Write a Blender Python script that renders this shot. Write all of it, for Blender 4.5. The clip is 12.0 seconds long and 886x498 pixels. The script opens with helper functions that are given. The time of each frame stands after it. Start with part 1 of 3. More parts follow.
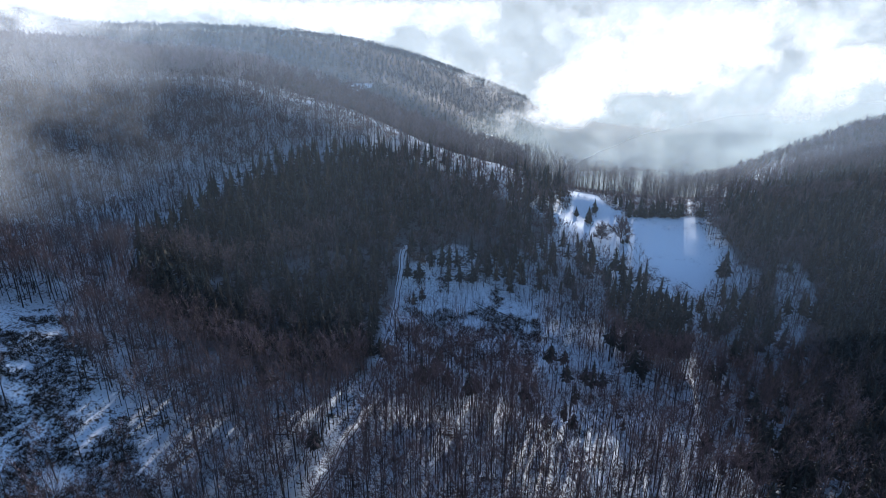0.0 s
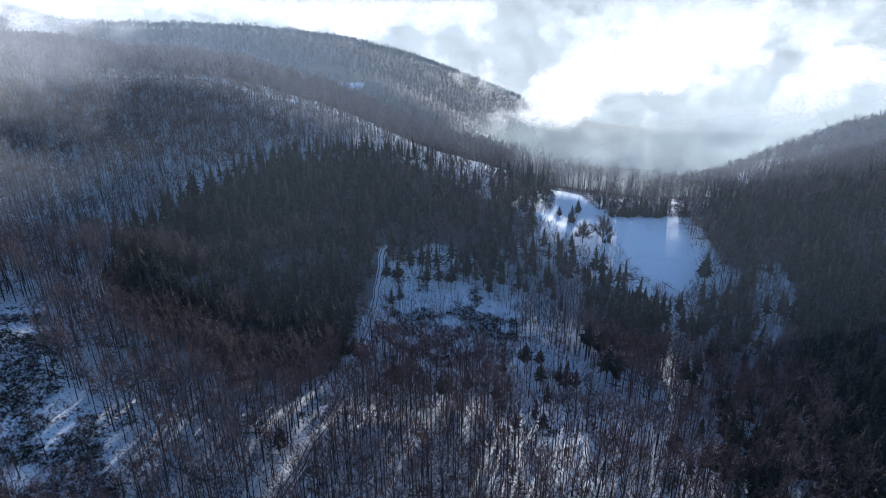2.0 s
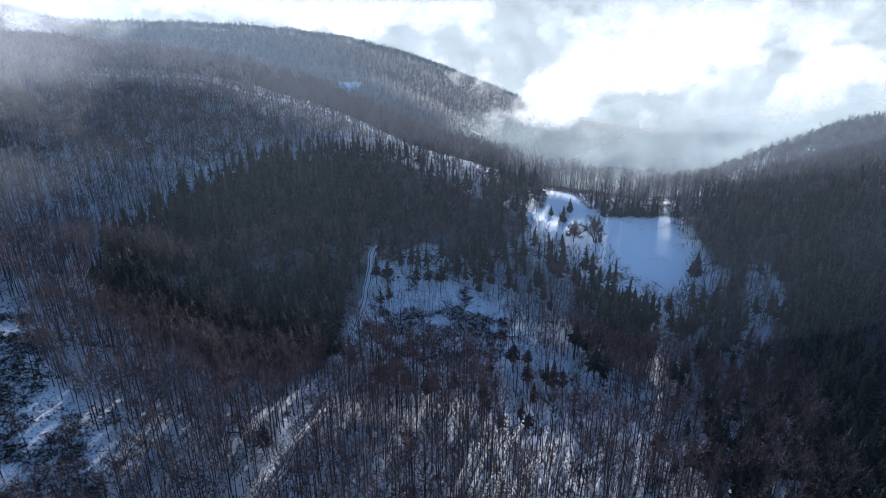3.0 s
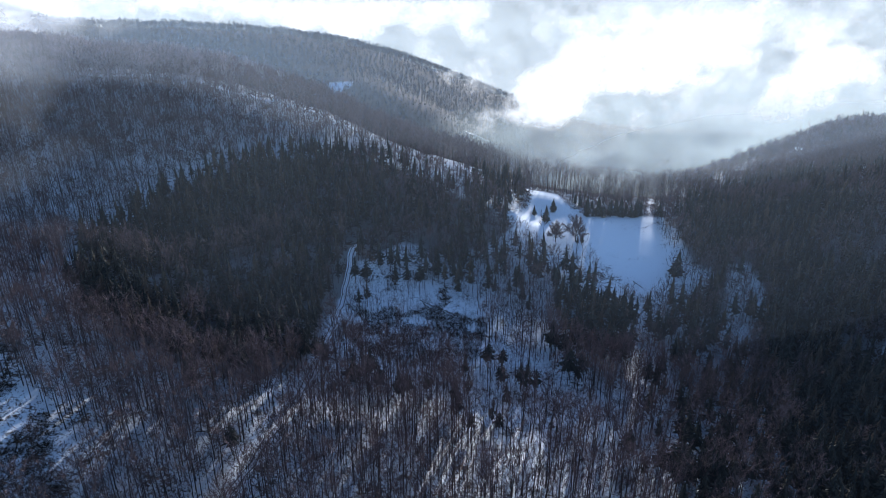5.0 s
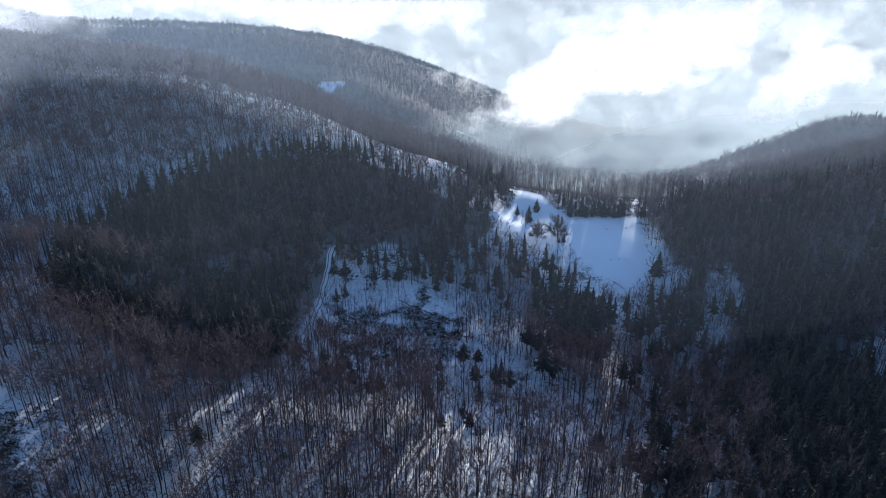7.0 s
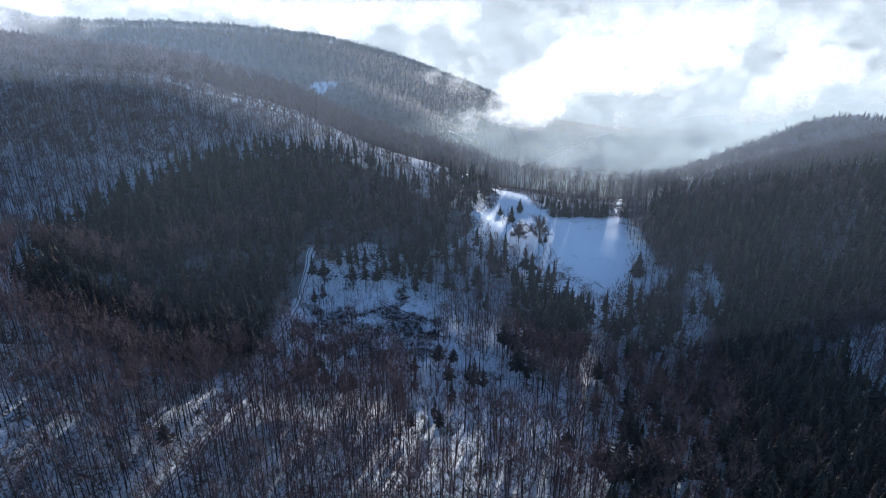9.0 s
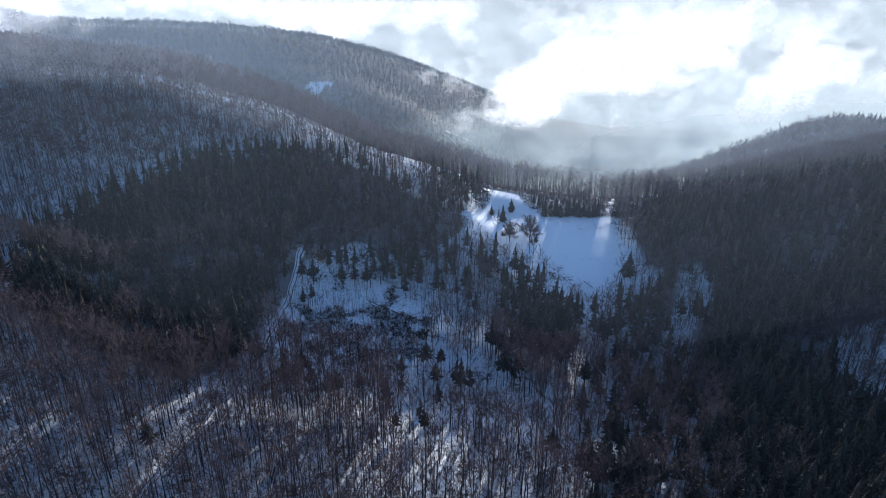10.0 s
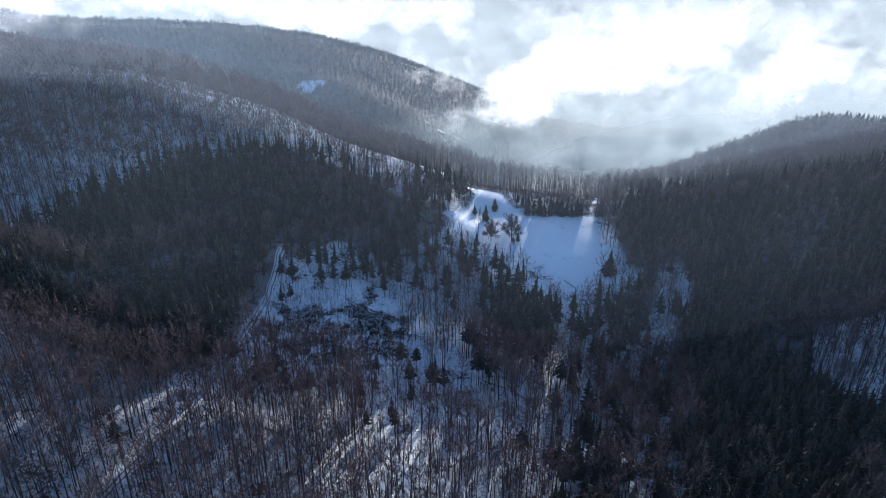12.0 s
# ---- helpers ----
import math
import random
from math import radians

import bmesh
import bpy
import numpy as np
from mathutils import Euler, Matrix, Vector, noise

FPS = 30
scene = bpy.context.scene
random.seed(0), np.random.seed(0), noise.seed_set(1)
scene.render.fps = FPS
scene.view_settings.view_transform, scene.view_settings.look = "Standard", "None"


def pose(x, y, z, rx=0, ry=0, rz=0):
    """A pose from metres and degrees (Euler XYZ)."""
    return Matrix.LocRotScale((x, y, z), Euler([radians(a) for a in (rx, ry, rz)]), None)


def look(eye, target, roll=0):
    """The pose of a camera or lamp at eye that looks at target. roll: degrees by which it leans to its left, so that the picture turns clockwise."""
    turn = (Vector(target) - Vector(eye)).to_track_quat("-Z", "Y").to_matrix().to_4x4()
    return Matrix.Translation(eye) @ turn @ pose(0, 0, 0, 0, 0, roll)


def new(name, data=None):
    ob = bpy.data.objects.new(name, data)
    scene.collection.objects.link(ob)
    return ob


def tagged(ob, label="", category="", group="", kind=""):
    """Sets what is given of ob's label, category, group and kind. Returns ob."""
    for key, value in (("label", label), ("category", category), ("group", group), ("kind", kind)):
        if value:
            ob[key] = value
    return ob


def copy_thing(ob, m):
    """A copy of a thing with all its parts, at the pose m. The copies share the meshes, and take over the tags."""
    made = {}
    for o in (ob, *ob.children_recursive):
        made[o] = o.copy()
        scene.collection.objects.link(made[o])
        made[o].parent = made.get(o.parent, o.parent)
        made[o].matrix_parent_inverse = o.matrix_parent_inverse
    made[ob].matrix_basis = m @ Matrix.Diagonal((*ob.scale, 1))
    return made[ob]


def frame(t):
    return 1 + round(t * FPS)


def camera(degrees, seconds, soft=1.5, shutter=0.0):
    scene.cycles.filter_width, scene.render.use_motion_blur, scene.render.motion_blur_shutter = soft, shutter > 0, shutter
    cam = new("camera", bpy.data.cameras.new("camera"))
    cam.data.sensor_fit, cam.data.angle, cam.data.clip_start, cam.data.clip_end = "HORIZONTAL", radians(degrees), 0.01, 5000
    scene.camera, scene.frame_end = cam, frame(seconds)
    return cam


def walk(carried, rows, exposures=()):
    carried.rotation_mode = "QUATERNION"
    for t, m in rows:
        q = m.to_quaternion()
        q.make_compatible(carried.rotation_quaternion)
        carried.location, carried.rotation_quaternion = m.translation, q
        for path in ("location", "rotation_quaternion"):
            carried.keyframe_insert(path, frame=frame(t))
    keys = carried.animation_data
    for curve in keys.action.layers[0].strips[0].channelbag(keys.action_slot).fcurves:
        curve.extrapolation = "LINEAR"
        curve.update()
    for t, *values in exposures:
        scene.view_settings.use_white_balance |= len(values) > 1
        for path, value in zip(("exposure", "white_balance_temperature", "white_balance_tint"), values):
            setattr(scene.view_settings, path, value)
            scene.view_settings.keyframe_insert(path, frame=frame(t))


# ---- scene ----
# the camera: a drone sliding sideways to the right over a wooded winter hillside
cam = camera(72.0, 12.0, soft=0.4)
METRES, EYE, TILT, LEAN, TURN = 70.0, 200.0, -22.0, 0.0, 0.0
ROWS = [
    (0.0, 0.0, 0.0, 0.0, -0.0, 0.0, -0.0),
    (0.5, 0.0403, 0.0001, -0.0008, -0.0, -0.01, -0.03),
    (1.0, 0.0816, 0.0, -0.0011, 0.0, -0.02, -0.06),
    (1.5, 0.1227, -0.0001, -0.0015, 0.0, -0.05, -0.09),
    (2.0, 0.1637, -0.0004, -0.0016, 0.0, -0.06, -0.12),
    (2.5, 0.2052, -0.0008, -0.0017, 0.01, -0.07, -0.14),
    (3.0, 0.2464, -0.0014, -0.002, 0.02, -0.09, -0.17),
    (5.0, 0.4141, -0.004, -0.0029, 0.07, -0.11, -0.25),
    (5.5, 0.4552, -0.0044, -0.0026, 0.06, -0.12, -0.28),
    (6.0, 0.4965, -0.0048, -0.0028, 0.07, -0.12, -0.3),
    (6.5, 0.5378, -0.0051, -0.0029, 0.07, -0.12, -0.32),
    (7.0, 0.5787, -0.0059, -0.0014, 0.07, -0.13, -0.37),
    (9.0, 0.749, -0.0092, -0.0024, 0.13, -0.1, -0.4),
    (9.5, 0.7903, -0.0099, -0.002, 0.12, -0.12, -0.42),
    (10.0, 0.833, -0.0104, -0.002, 0.14, -0.13, -0.43),
    (10.5, 0.8736, -0.011, -0.0016, 0.13, -0.15, -0.45),
    (11.0, 0.9161, -0.0117, -0.0014, 0.15, -0.18, -0.45),
    (11.5, 0.9578, -0.0126, -0.0015, 0.17, -0.19, -0.46),
    (12.0, 0.9998, -0.0134, -0.0007, 0.17, -0.21, -0.46),
]
EXPOSURE, KELVIN, TINT = 1.05, 5650, 12
walk(cam, [(t, pose(0, 0, EYE, TILT, LEAN, TURN) @ pose(METRES * x, METRES * y, METRES * z, 90 + pitch, roll, yaw)) for t, x, y, z, yaw, pitch, roll in ROWS],
     exposures=[(0.0, EXPOSURE, KELVIN, TINT), (12.0, EXPOSURE, KELVIN, TINT)])

# daylight: a low winter sun ahead and to the right, thin blue sky
SUN_TURN, SUN_UP = radians(18.3), radians(16.4)
SUN_WAY = Vector((math.sin(SUN_TURN) * math.cos(SUN_UP), math.cos(SUN_TURN) * math.cos(SUN_UP), math.sin(SUN_UP)))
world = bpy.data.worlds.new("winter_sky")
scene.world = world
world.use_nodes = True
sky = world.node_tree.nodes.new("ShaderNodeTexSky")
sky.sky_type, sky.sun_disc = "NISHITA", False
sky.sun_elevation, sky.sun_rotation = SUN_UP, SUN_TURN
sky.altitude, sky.dust_density, sky.ozone_density = 900.0, 0.4, 2.6
world.node_tree.nodes["Background"].inputs["Strength"].default_value = 0.094
world.node_tree.links.new(sky.outputs[0], world.node_tree.nodes["Background"].inputs["Color"])
sun = new("sun", bpy.data.lights.new("sun", "SUN"))
sun.data.energy, sun.data.angle, sun.data.color = 4.6, radians(1.0), (1.0, 0.93, 0.82)
sun.matrix_world = look(SUN_WAY * 900, (0, 0, 0))


# ---------------------------------------------------------------- materials
def material(name):
    m = bpy.data.materials.new(name)
    m.use_nodes = True
    nt = m.node_tree
    nt.nodes.clear()
    return m, nt


def node(nt, kind, **values):
    n = nt.nodes.new(kind)
    for key, value in values.items():
        if key in n.inputs:
            n.inputs[key].default_value = value
    return n


def noise_node(nt, scale, detail=4.0, rough=0.55, coord="Object", offset=None):
    tc = nt.nodes.new("ShaderNodeTexCoord")
    n = node(nt, "ShaderNodeTexNoise", Scale=scale, Detail=detail, Roughness=rough)
    nt.links.new(tc.outputs[coord], n.inputs["Vector"])
    return n.outputs["Fac"]


def ramp(nt, fac, *stops):
    r = nt.nodes.new("ShaderNodeValToRGB")
    while len(r.color_ramp.elements) < len(stops):
        r.color_ramp.elements.new(0.5)
    for e, (at, value) in zip(r.color_ramp.elements, stops):
        e.position = at
        e.color = (value, value, value, 1) if isinstance(value, float) else (*value, 1)
    nt.links.new(fac, r.inputs[0])
    return r.outputs[0]


def maths(nt, kind, a, b):
    n = nt.nodes.new("ShaderNodeMath")
    n.operation = kind
    for slot, v in zip(n.inputs, (a, b)):
        if isinstance(v, (int, float)):
            slot.default_value = v
        else:
            nt.links.new(v, slot)
    return n.outputs[0]


def mix(nt, fac, a, b):
    n = nt.nodes.new("ShaderNodeMix")
    n.data_type = "RGBA"
    for slot, v in ((n.inputs[0], fac), (n.inputs[6], a), (n.inputs[7], b)):
        if isinstance(v, (int, float)):
            slot.default_value = v
        elif isinstance(v, tuple):
            slot.default_value = (*v, 1)
        else:
            nt.links.new(v, slot)
    return n.outputs[2]


def attribute(nt, name):
    n = nt.nodes.new("ShaderNodeAttribute")
    n.attribute_name = name
    return n.outputs["Fac"]


def surface(nt, color, rough=0.8, bump=None, height=0.1, gloss=0.2):
    b = node(nt, "ShaderNodeBsdfPrincipled", Roughness=rough)
    b.inputs["Specular IOR Level"].default_value = gloss
    if isinstance(color, tuple):
        b.inputs["Base Color"].default_value = (*color, 1)
    else:
        nt.links.new(color, b.inputs["Base Color"])
    if bump is not None:
        bn = node(nt, "ShaderNodeBump", Strength=0.8, Distance=height)
        nt.links.new(bump, bn.inputs["Height"])
        nt.links.new(bn.outputs[0], b.inputs["Normal"])
    out = nt.nodes.new("ShaderNodeOutputMaterial")
    nt.links.new(b.outputs[0], out.inputs[0])
    return b


def snow_ground():
    """Old snow with leaf litter, stones and stalks showing through, more of it under the trees; on the near left slope
    extra litter stands in for shade.
    """
    m, nt = material("snow_ground")
    cover = attribute(nt, "cover")
    fine = noise_node(nt, 0.9, 6, 0.7)
    patch = noise_node(nt, 0.12, 5, 0.62)
    broad = noise_node(nt, 0.02, 3, 0.5)
    mixed = maths(nt, "ADD", maths(nt, "MULTIPLY", fine, 0.55), maths(nt, "MULTIPLY", patch, 0.45))
    level = maths(nt, "ADD", mixed, maths(nt, "MULTIPLY", cover, 0.07))
    bare = ramp(nt, level, (0.595, 0.0), (0.66, 1.0))
    leaves = ramp(nt, maths(nt, "ADD", noise_node(nt, 1.1, 5, 0.6), maths(nt, "MULTIPLY", patch, 0.3)), (0.65, 0.0), (0.78, 1.0))
    bare = maths(nt, "MAXIMUM", bare, maths(nt, "MULTIPLY", leaves, maths(nt, "MINIMUM", cover, 1.0)))
    bare = maths(nt, "MAXIMUM", bare, maths(nt, "SUBTRACT", cover, 1.0))
    litter = mix(nt, noise_node(nt, 2.5, 4), (0.05, 0.036, 0.028), (0.12, 0.085, 0.062))
    white = mix(nt, broad, (0.79, 0.82, 0.85), (0.88, 0.90, 0.91))
    surface(nt, mix(nt, bare, white, litter), 0.85, mixed, 0.5, gloss=0.03)
    return m


def track_snow():
    m, nt = material("packed_track_snow")
    n = noise_node(nt, 1.3, 6, 0.65)
    bare = ramp(nt, n, (0.53, 0.0), (0.68, 1.0))
    surface(nt, mix(nt, bare, (0.80, 0.80, 0.82), (0.22, 0.17, 0.13)), 0.7, n, 0.3)
    return m


def rut_earth():
    m, nt = material("wet_rut_earth")
    n = noise_node(nt, 0.8, 6, 0.7)
    surface(nt, mix(nt, ramp(nt, n, (0.55, 0.0), (0.75, 1.0)), (0.05, 0.042, 0.036), (0.4, 0.4, 0.42)), 0.6, n, 0.2)
    return m


def bark(name, dark, light, frost=0.0):
    m, nt = material(name)
    tone = attribute(nt, "tone")
    n = noise_node(nt, 1.6, 5, 0.65)
    col = mix(nt, maths(nt, "MULTIPLY", maths(nt, "ADD", tone, n), 0.5), dark, light)
    surface(nt, col, 0.9, n, 0.05, gloss=0.08)
    return m


def twigs(name, dark, light):
    m, nt = material(name)
    tone = attribute(nt, "tone")
    isl = nt.nodes.new("ShaderNodeNewGeometry").outputs["Random Per Island"]
    f = maths(nt, "ADD", maths(nt, "MULTIPLY", tone, 0.6), maths(nt, "MULTIPLY", isl, 0.4))
    surface(nt, mix(nt, f, dark, light), 0.9, gloss=0.05)
    return m


def needles(name, dark, light, dry):
    m, nt = material(name)
    tone = attribute(nt, "tone")
    isl = nt.nodes.new("ShaderNodeNewGeometry").outputs["Random Per Island"]
    col = mix(nt, isl, dark, light)
    col = mix(nt, ramp(nt, tone, (0.5, 0.0), (1.0, 0.8)), col, dry)
    surface(nt, col, 0.9, gloss=0.04)
    return m


def vapour(name, scale, low, high, strongest, tint=(0.95, 0.97, 1.0), stretch=(1, 1, 1.6), edge=(0.0, 0.45), keep=0.0, puffs=0.0):
    """Fog: droplets that let the light through and scatter it, thinned out by noise and towards the bank's rim. puffs: how far noise frays the billows that a sheet carries."""
    m, nt = material(name)
    tc = nt.nodes.new("ShaderNodeTexCoord")
    info = nt.nodes.new("ShaderNodeObjectInfo")
    mp = node(nt, "ShaderNodeMapping", Scale=stretch)
    nt.links.new(tc.outputs["Object"], mp.inputs["Vector"])
    n = node(nt, "ShaderNodeTexNoise", Scale=scale, Detail=8.0, Roughness=0.68 if puffs else 0.6)
    n.noise_dimensions = "4D"
    nt.links.new(mp.outputs[0], n.inputs["Vector"])
    nt.links.new(maths(nt, "MULTIPLY", info.outputs["Random"], 9.0), n.inputs["W"])
    body = ramp(nt, n.outputs["Fac"], (low, keep), (high, 1.0))
    if puffs:
        level = maths(nt, "ADD", attribute(nt, "puff"), maths(nt, "MULTIPLY", maths(nt, "SUBTRACT", n.outputs["Fac"], 0.5), puffs))
        body = ramp(nt, level, (low, keep), (high, 1.0))
    gr = nt.nodes.new("ShaderNodeUVMap")
    centre = node(nt, "ShaderNodeVectorMath")
    centre.operation = "SUBTRACT"
    centre.inputs[1].default_value = (0.5, 0.5, 0.0)
    nt.links.new(gr.outputs[0], centre.inputs[0])
    ln = nt.nodes.new("ShaderNodeVectorMath")
    ln.operation = "LENGTH"
    nt.links.new(centre.outputs[0], ln.inputs[0])
    rim = ramp(nt, maths(nt, "SUBTRACT", 0.5, ln.outputs["Value"]), (edge[0], 0.0), (edge[1], 1.0))
    fac = maths(nt, "MULTIPLY", maths(nt, "MULTIPLY", body, rim), strongest)
    t = node(nt, "ShaderNodeBsdfTransparent")
    a = node(nt, "ShaderNodeBsdfTranslucent", Color=(*tint, 1))
    b = node(nt, "ShaderNodeBsdfDiffuse", Color=(*tint, 1))
    ab = node(nt, "ShaderNodeMixShader", Fac=0.12)
    nt.links.new(a.outputs[0], ab.inputs[1])
    nt.links.new(b.outputs[0], ab.inputs[2])
    ms = nt.nodes.new("ShaderNodeMixShader")
    nt.links.new(fac, ms.inputs[0])
    nt.links.new(t.outputs[0], ms.inputs[1])
    nt.links.new(ab.outputs[0], ms.inputs[2])
    out = nt.nodes.new("ShaderNodeOutputMaterial")
    nt.links.new(ms.outputs[0], out.inputs[0])
    return m


SNOW, TRACK, RUT = snow_ground(), track_snow(), rut_earth()
BEECH_BARK = bark("beech_bark", (0.018, 0.015, 0.014), (0.06, 0.05, 0.046))
BEECH_TWIG = twigs("beech_twigs", (0.072, 0.049, 0.047), (0.195, 0.14, 0.133))
FROST_TWIG = twigs("rimed_twigs", (0.13, 0.103, 0.10), (0.42, 0.37, 0.37))
# darker, greyer copy of the beech twigs: shaded, hazed far tone put into colour
FAR_TWIG = twigs("distance_toned_twigs", (0.034, 0.033, 0.034), (0.078, 0.074, 0.076))
PINE_BARK = bark("conifer_bark", (0.04, 0.030, 0.024), (0.10, 0.07, 0.055))
NEEDLE = needles("spruce_needles", (0.019, 0.022, 0.02), (0.068, 0.064, 0.05), (0.11, 0.075, 0.05))
SCRUB = twigs("scrub_stems", (0.012, 0.012, 0.009), (0.045, 0.033, 0.024))
DEADWOOD = bark("dead_wood", (0.03, 0.024, 0.02), (0.09, 0.07, 0.055))

# ---------------------------------------------------------------- the land
# rolling relief: heights of broad swells, in rows that lie 80 m apart and run away from the eye
HILLS = [
    (48.5, 37.5, 25.9, 18, 21, 27.4, 24.2, 22.2, 24.9, 31.9, 41.6),
    (48.2, 35.8, 32.6, 28.1, 18.7, 23.7, 14.5, 13.2, 24.3, 35.4, 44.8),
    (48.8, 27.9, 26.4, 27.5, 11, 17, 6.7, 7.9, 25.3, 38, 44.5),
    (49.2, 24, 18.6, 23.7, 14.7, 20.9, 17.3, 19.5, 31, 37.1, 38.5),
    (47.9, 35.6, 38, 42.2, 33.9, 32.4, 29.6, 28.6, 31.7, 31.2, 31.2),
    (44.1, 39.5, 47.9, 49.8, 36.3, 26.5, 19.1, 17.8, 22.4, 25, 30.8),
    (46.2, 33.9, 31.1, 29.4, 20.4, 12.3, 7.9, 11.1, 19.8, 27.2, 38.6),
    (60.5, 39.3, 18.8, 6.9, 1.6, -0.4, 2.9, 13.4, 26.9, 36.4, 47.7),
]
HILL_X = [-400 + 92 * i for i in range(11)]
HILL_Y = [90 + 80 * i for i in range(8)]


def off_line(line, x, y):
    """Distance from the points to a broken line of the plan."""
    best = np.full(np.shape(x), 1e9)
    for (x0, y0), (x1, y1) in zip(line, line[1:]):
        dx, dy = x1 - x0, y1 - y0
        u = np.clip(((x - x0) * dx + (y - y0) * dy) / (dx * dx + dy * dy), 0, 1)
        best = np.minimum(best, np.hypot(x - x0 - u * dx, y - y0 - u * dy))
    return best


KNOLL = [(-140, 262), (-125, 261), (-108, 262), (-93, 277), (-70, 296), (-49, 310), (-25, 315)]


def land(x, y):
    """Height of the ground."""
    x, y = np.asarray(x, float), np.asarray(y, float)
    xn, yn = np.clip(x, -330, 450), np.maximum(y, 125)
    z = np.full(np.broadcast(x, y).shape, -60.0)
    for row, hy in zip(HILLS, HILL_Y):
        gy = np.exp(-((yn - hy) ** 2) / 12800)
        for h, hx in zip(row, HILL_X):
            z = z + h * gy * np.exp(-((xn - hx) ** 2) / 12800)
    crest = 1155 + 0.35 * x
    z = z + 112.0 * (1 - np.tanh((x - 78) / 260)) * np.exp(-(((y - crest) / np.where(y < crest, 300, 420)) ** 2))
    z = z + 65 * np.exp(-(((x + 40) / 150) ** 2) - ((y - 860) / 110) ** 2)
    # the high shoulder far to the left
    z = z + 105 * np.exp(-(((x + 790) / 125) ** 2) - ((y - 1010) / 170) ** 2)
    # the knoll in the pinewood and the dip at the top of the meadow
    z = z + 9.0 * np.exp(-((off_line(KNOLL, x, y) / 13) ** 2)) - 7.0 * np.exp(-(((x - 95) / 22) ** 2) - ((y - 391) / 19) ** 2)
    # gullies and hummocks
    calm = 1 - 0.8 * np.exp(-(((x - 138) / 42) ** 4) - ((y - 360) / 36) ** 4)
    z = z + calm * (1.6 * np.sin(x / 17 + 1.3 * np.sin(y / 41)) * np.sin(y / 23 + np.sin(x / 37)) + 0.5 * np.sin(x / 5.3 + y / 9.1) * np.sin(y / 6.1 - x / 11.0))
    return z


def inside(poly, x, y):
    """Whether the points lie in a polygon of the plan."""
    hit = np.zeros(np.shape(x), bool)
    for (x0, y0), (x1, y1) in zip(poly, poly[1:] + poly[:1]):
        if y0 != y1:
            hit ^= ((y0 > y) != (y1 > y)) & (x < (x1 - x0) * (y - y0) / (y1 - y0) + x0)
    return hit


MEADOW = [(95, 426), (112, 420), (117, 402), (128, 391), (172, 394), (171, 368), (175, 342), (186, 333), (164, 326), (142, 318), (134, 327), (126, 340), (114, 345), (94, 355), (82, 362), (72, 376), (85, 395)]
SCRUBLAND = [(-26, 303), (4, 312), (46, 306), (55, 289), (44, 252), (10, 242), (-20, 250), (-27, 275)]
GLADE = [(45, 270), (81, 257), (88, 232), (105, 210), (100, 175), (62, 164), (44, 170), (38, 206), (40, 241)]
CLEARING = [(-200, 215), (-183, 225), (-161, 230), (-142, 215), (-132, 190), (-100, 172), (-92, 150), (-135, 130), (-240, 150)]
PINEWOOD = [(-156, 293), (-128, 348), (-93, 376), (-39, 405), (-1, 405), (59, 384), (72, 362), (37, 331), (3, 339), (-19, 309), (-28, 275), (-33, 236), (-50, 213), (-96, 222), (-120, 229), (-137, 243)]
DARKWOOD = [(180, 384), (215, 425), (260, 450), (330, 410), (450, 400), (450, 120), (160, 120), (166, 178), (175, 221), (175, 265), (173, 302), (167, 316), (188, 320), (192, 335), (182, 345)]
BORDER = [(-21, 309), (20, 310), (48, 306), (62, 296), (98, 316), (100, 333), (84, 356), (60, 384), (37, 331)]
RIGHT_HILL = [(260, 455), (330, 480), (370, 560), (400, 640), (470, 690), (600, 690), (600, 470), (450, 400)]
SADDLE = [(93, 420), (112, 424), (119, 401), (176, 394), (215, 425), (260, 455), (300, 480), (330, 580), (80, 580), (60, 430)]
BELT = [(106, 120), (160, 120), (166, 178), (175, 221), (175, 265), (173, 302), (167, 316), (141, 306), (125, 269), (112, 221), (106, 157)]
BARE_BANK = [(199, 324), (210, 322), (208, 306), (200, 300), (195, 306)]
BARE_SLOPE = [(240, 226), (246, 258), (258, 273), (292, 268), (310, 236), (262, 212)]
# added gap in the trees that lets the sun onto the lane
SUN_GAP = [(-42, 165), (-30, 206), (-14, 256)]
NOOK = [(44, 392), (52, 412), (66, 420), (82, 420), (84, 404), (78, 390), (70, 378), (60, 385)]
NOTCH = [(143, 334), (136, 296)]
GULLY = [(206, 330), (203, 312), (187, 292), (176, 268), (172, 245), (171, 220)]
CLUMP = [(90, 320), (121, 315), (132, 288), (120, 258), (90, 262)]
FRONT = [(72, 376), (94, 355), (114, 345), (126, 340), (134, 327), (142, 318), (164, 326), (172, 312), (130, 302), (98, 328), (70, 350)]
LANE = [(-52, 130), (-46, 150), (-40, 165), (-37, 181), (-32, 199), (-30, 227), (-27, 254), (-25, 278), (-24, 296), (-22, 318), (-21, 335)]
RIDGE_ROAD = [(-250, 462), (-213, 464), (-169, 458), (-126, 450), (-87, 453), (-64, 460), (-46, 456), (-4, 444), (38, 436), (70, 424), (93, 420)]
# added gaps in the trees, in line with the sun, for streaks on the meadow
SUN_SLOT = [(150, 335), (171, 400), (186, 445)]
SMALL_SUN_SLOT = [(131, 398), (148, 447)]
SIDE_PATH = [(-230, 210), (-180, 221), (-169, 224), (-156, 229), (-146, 237)]


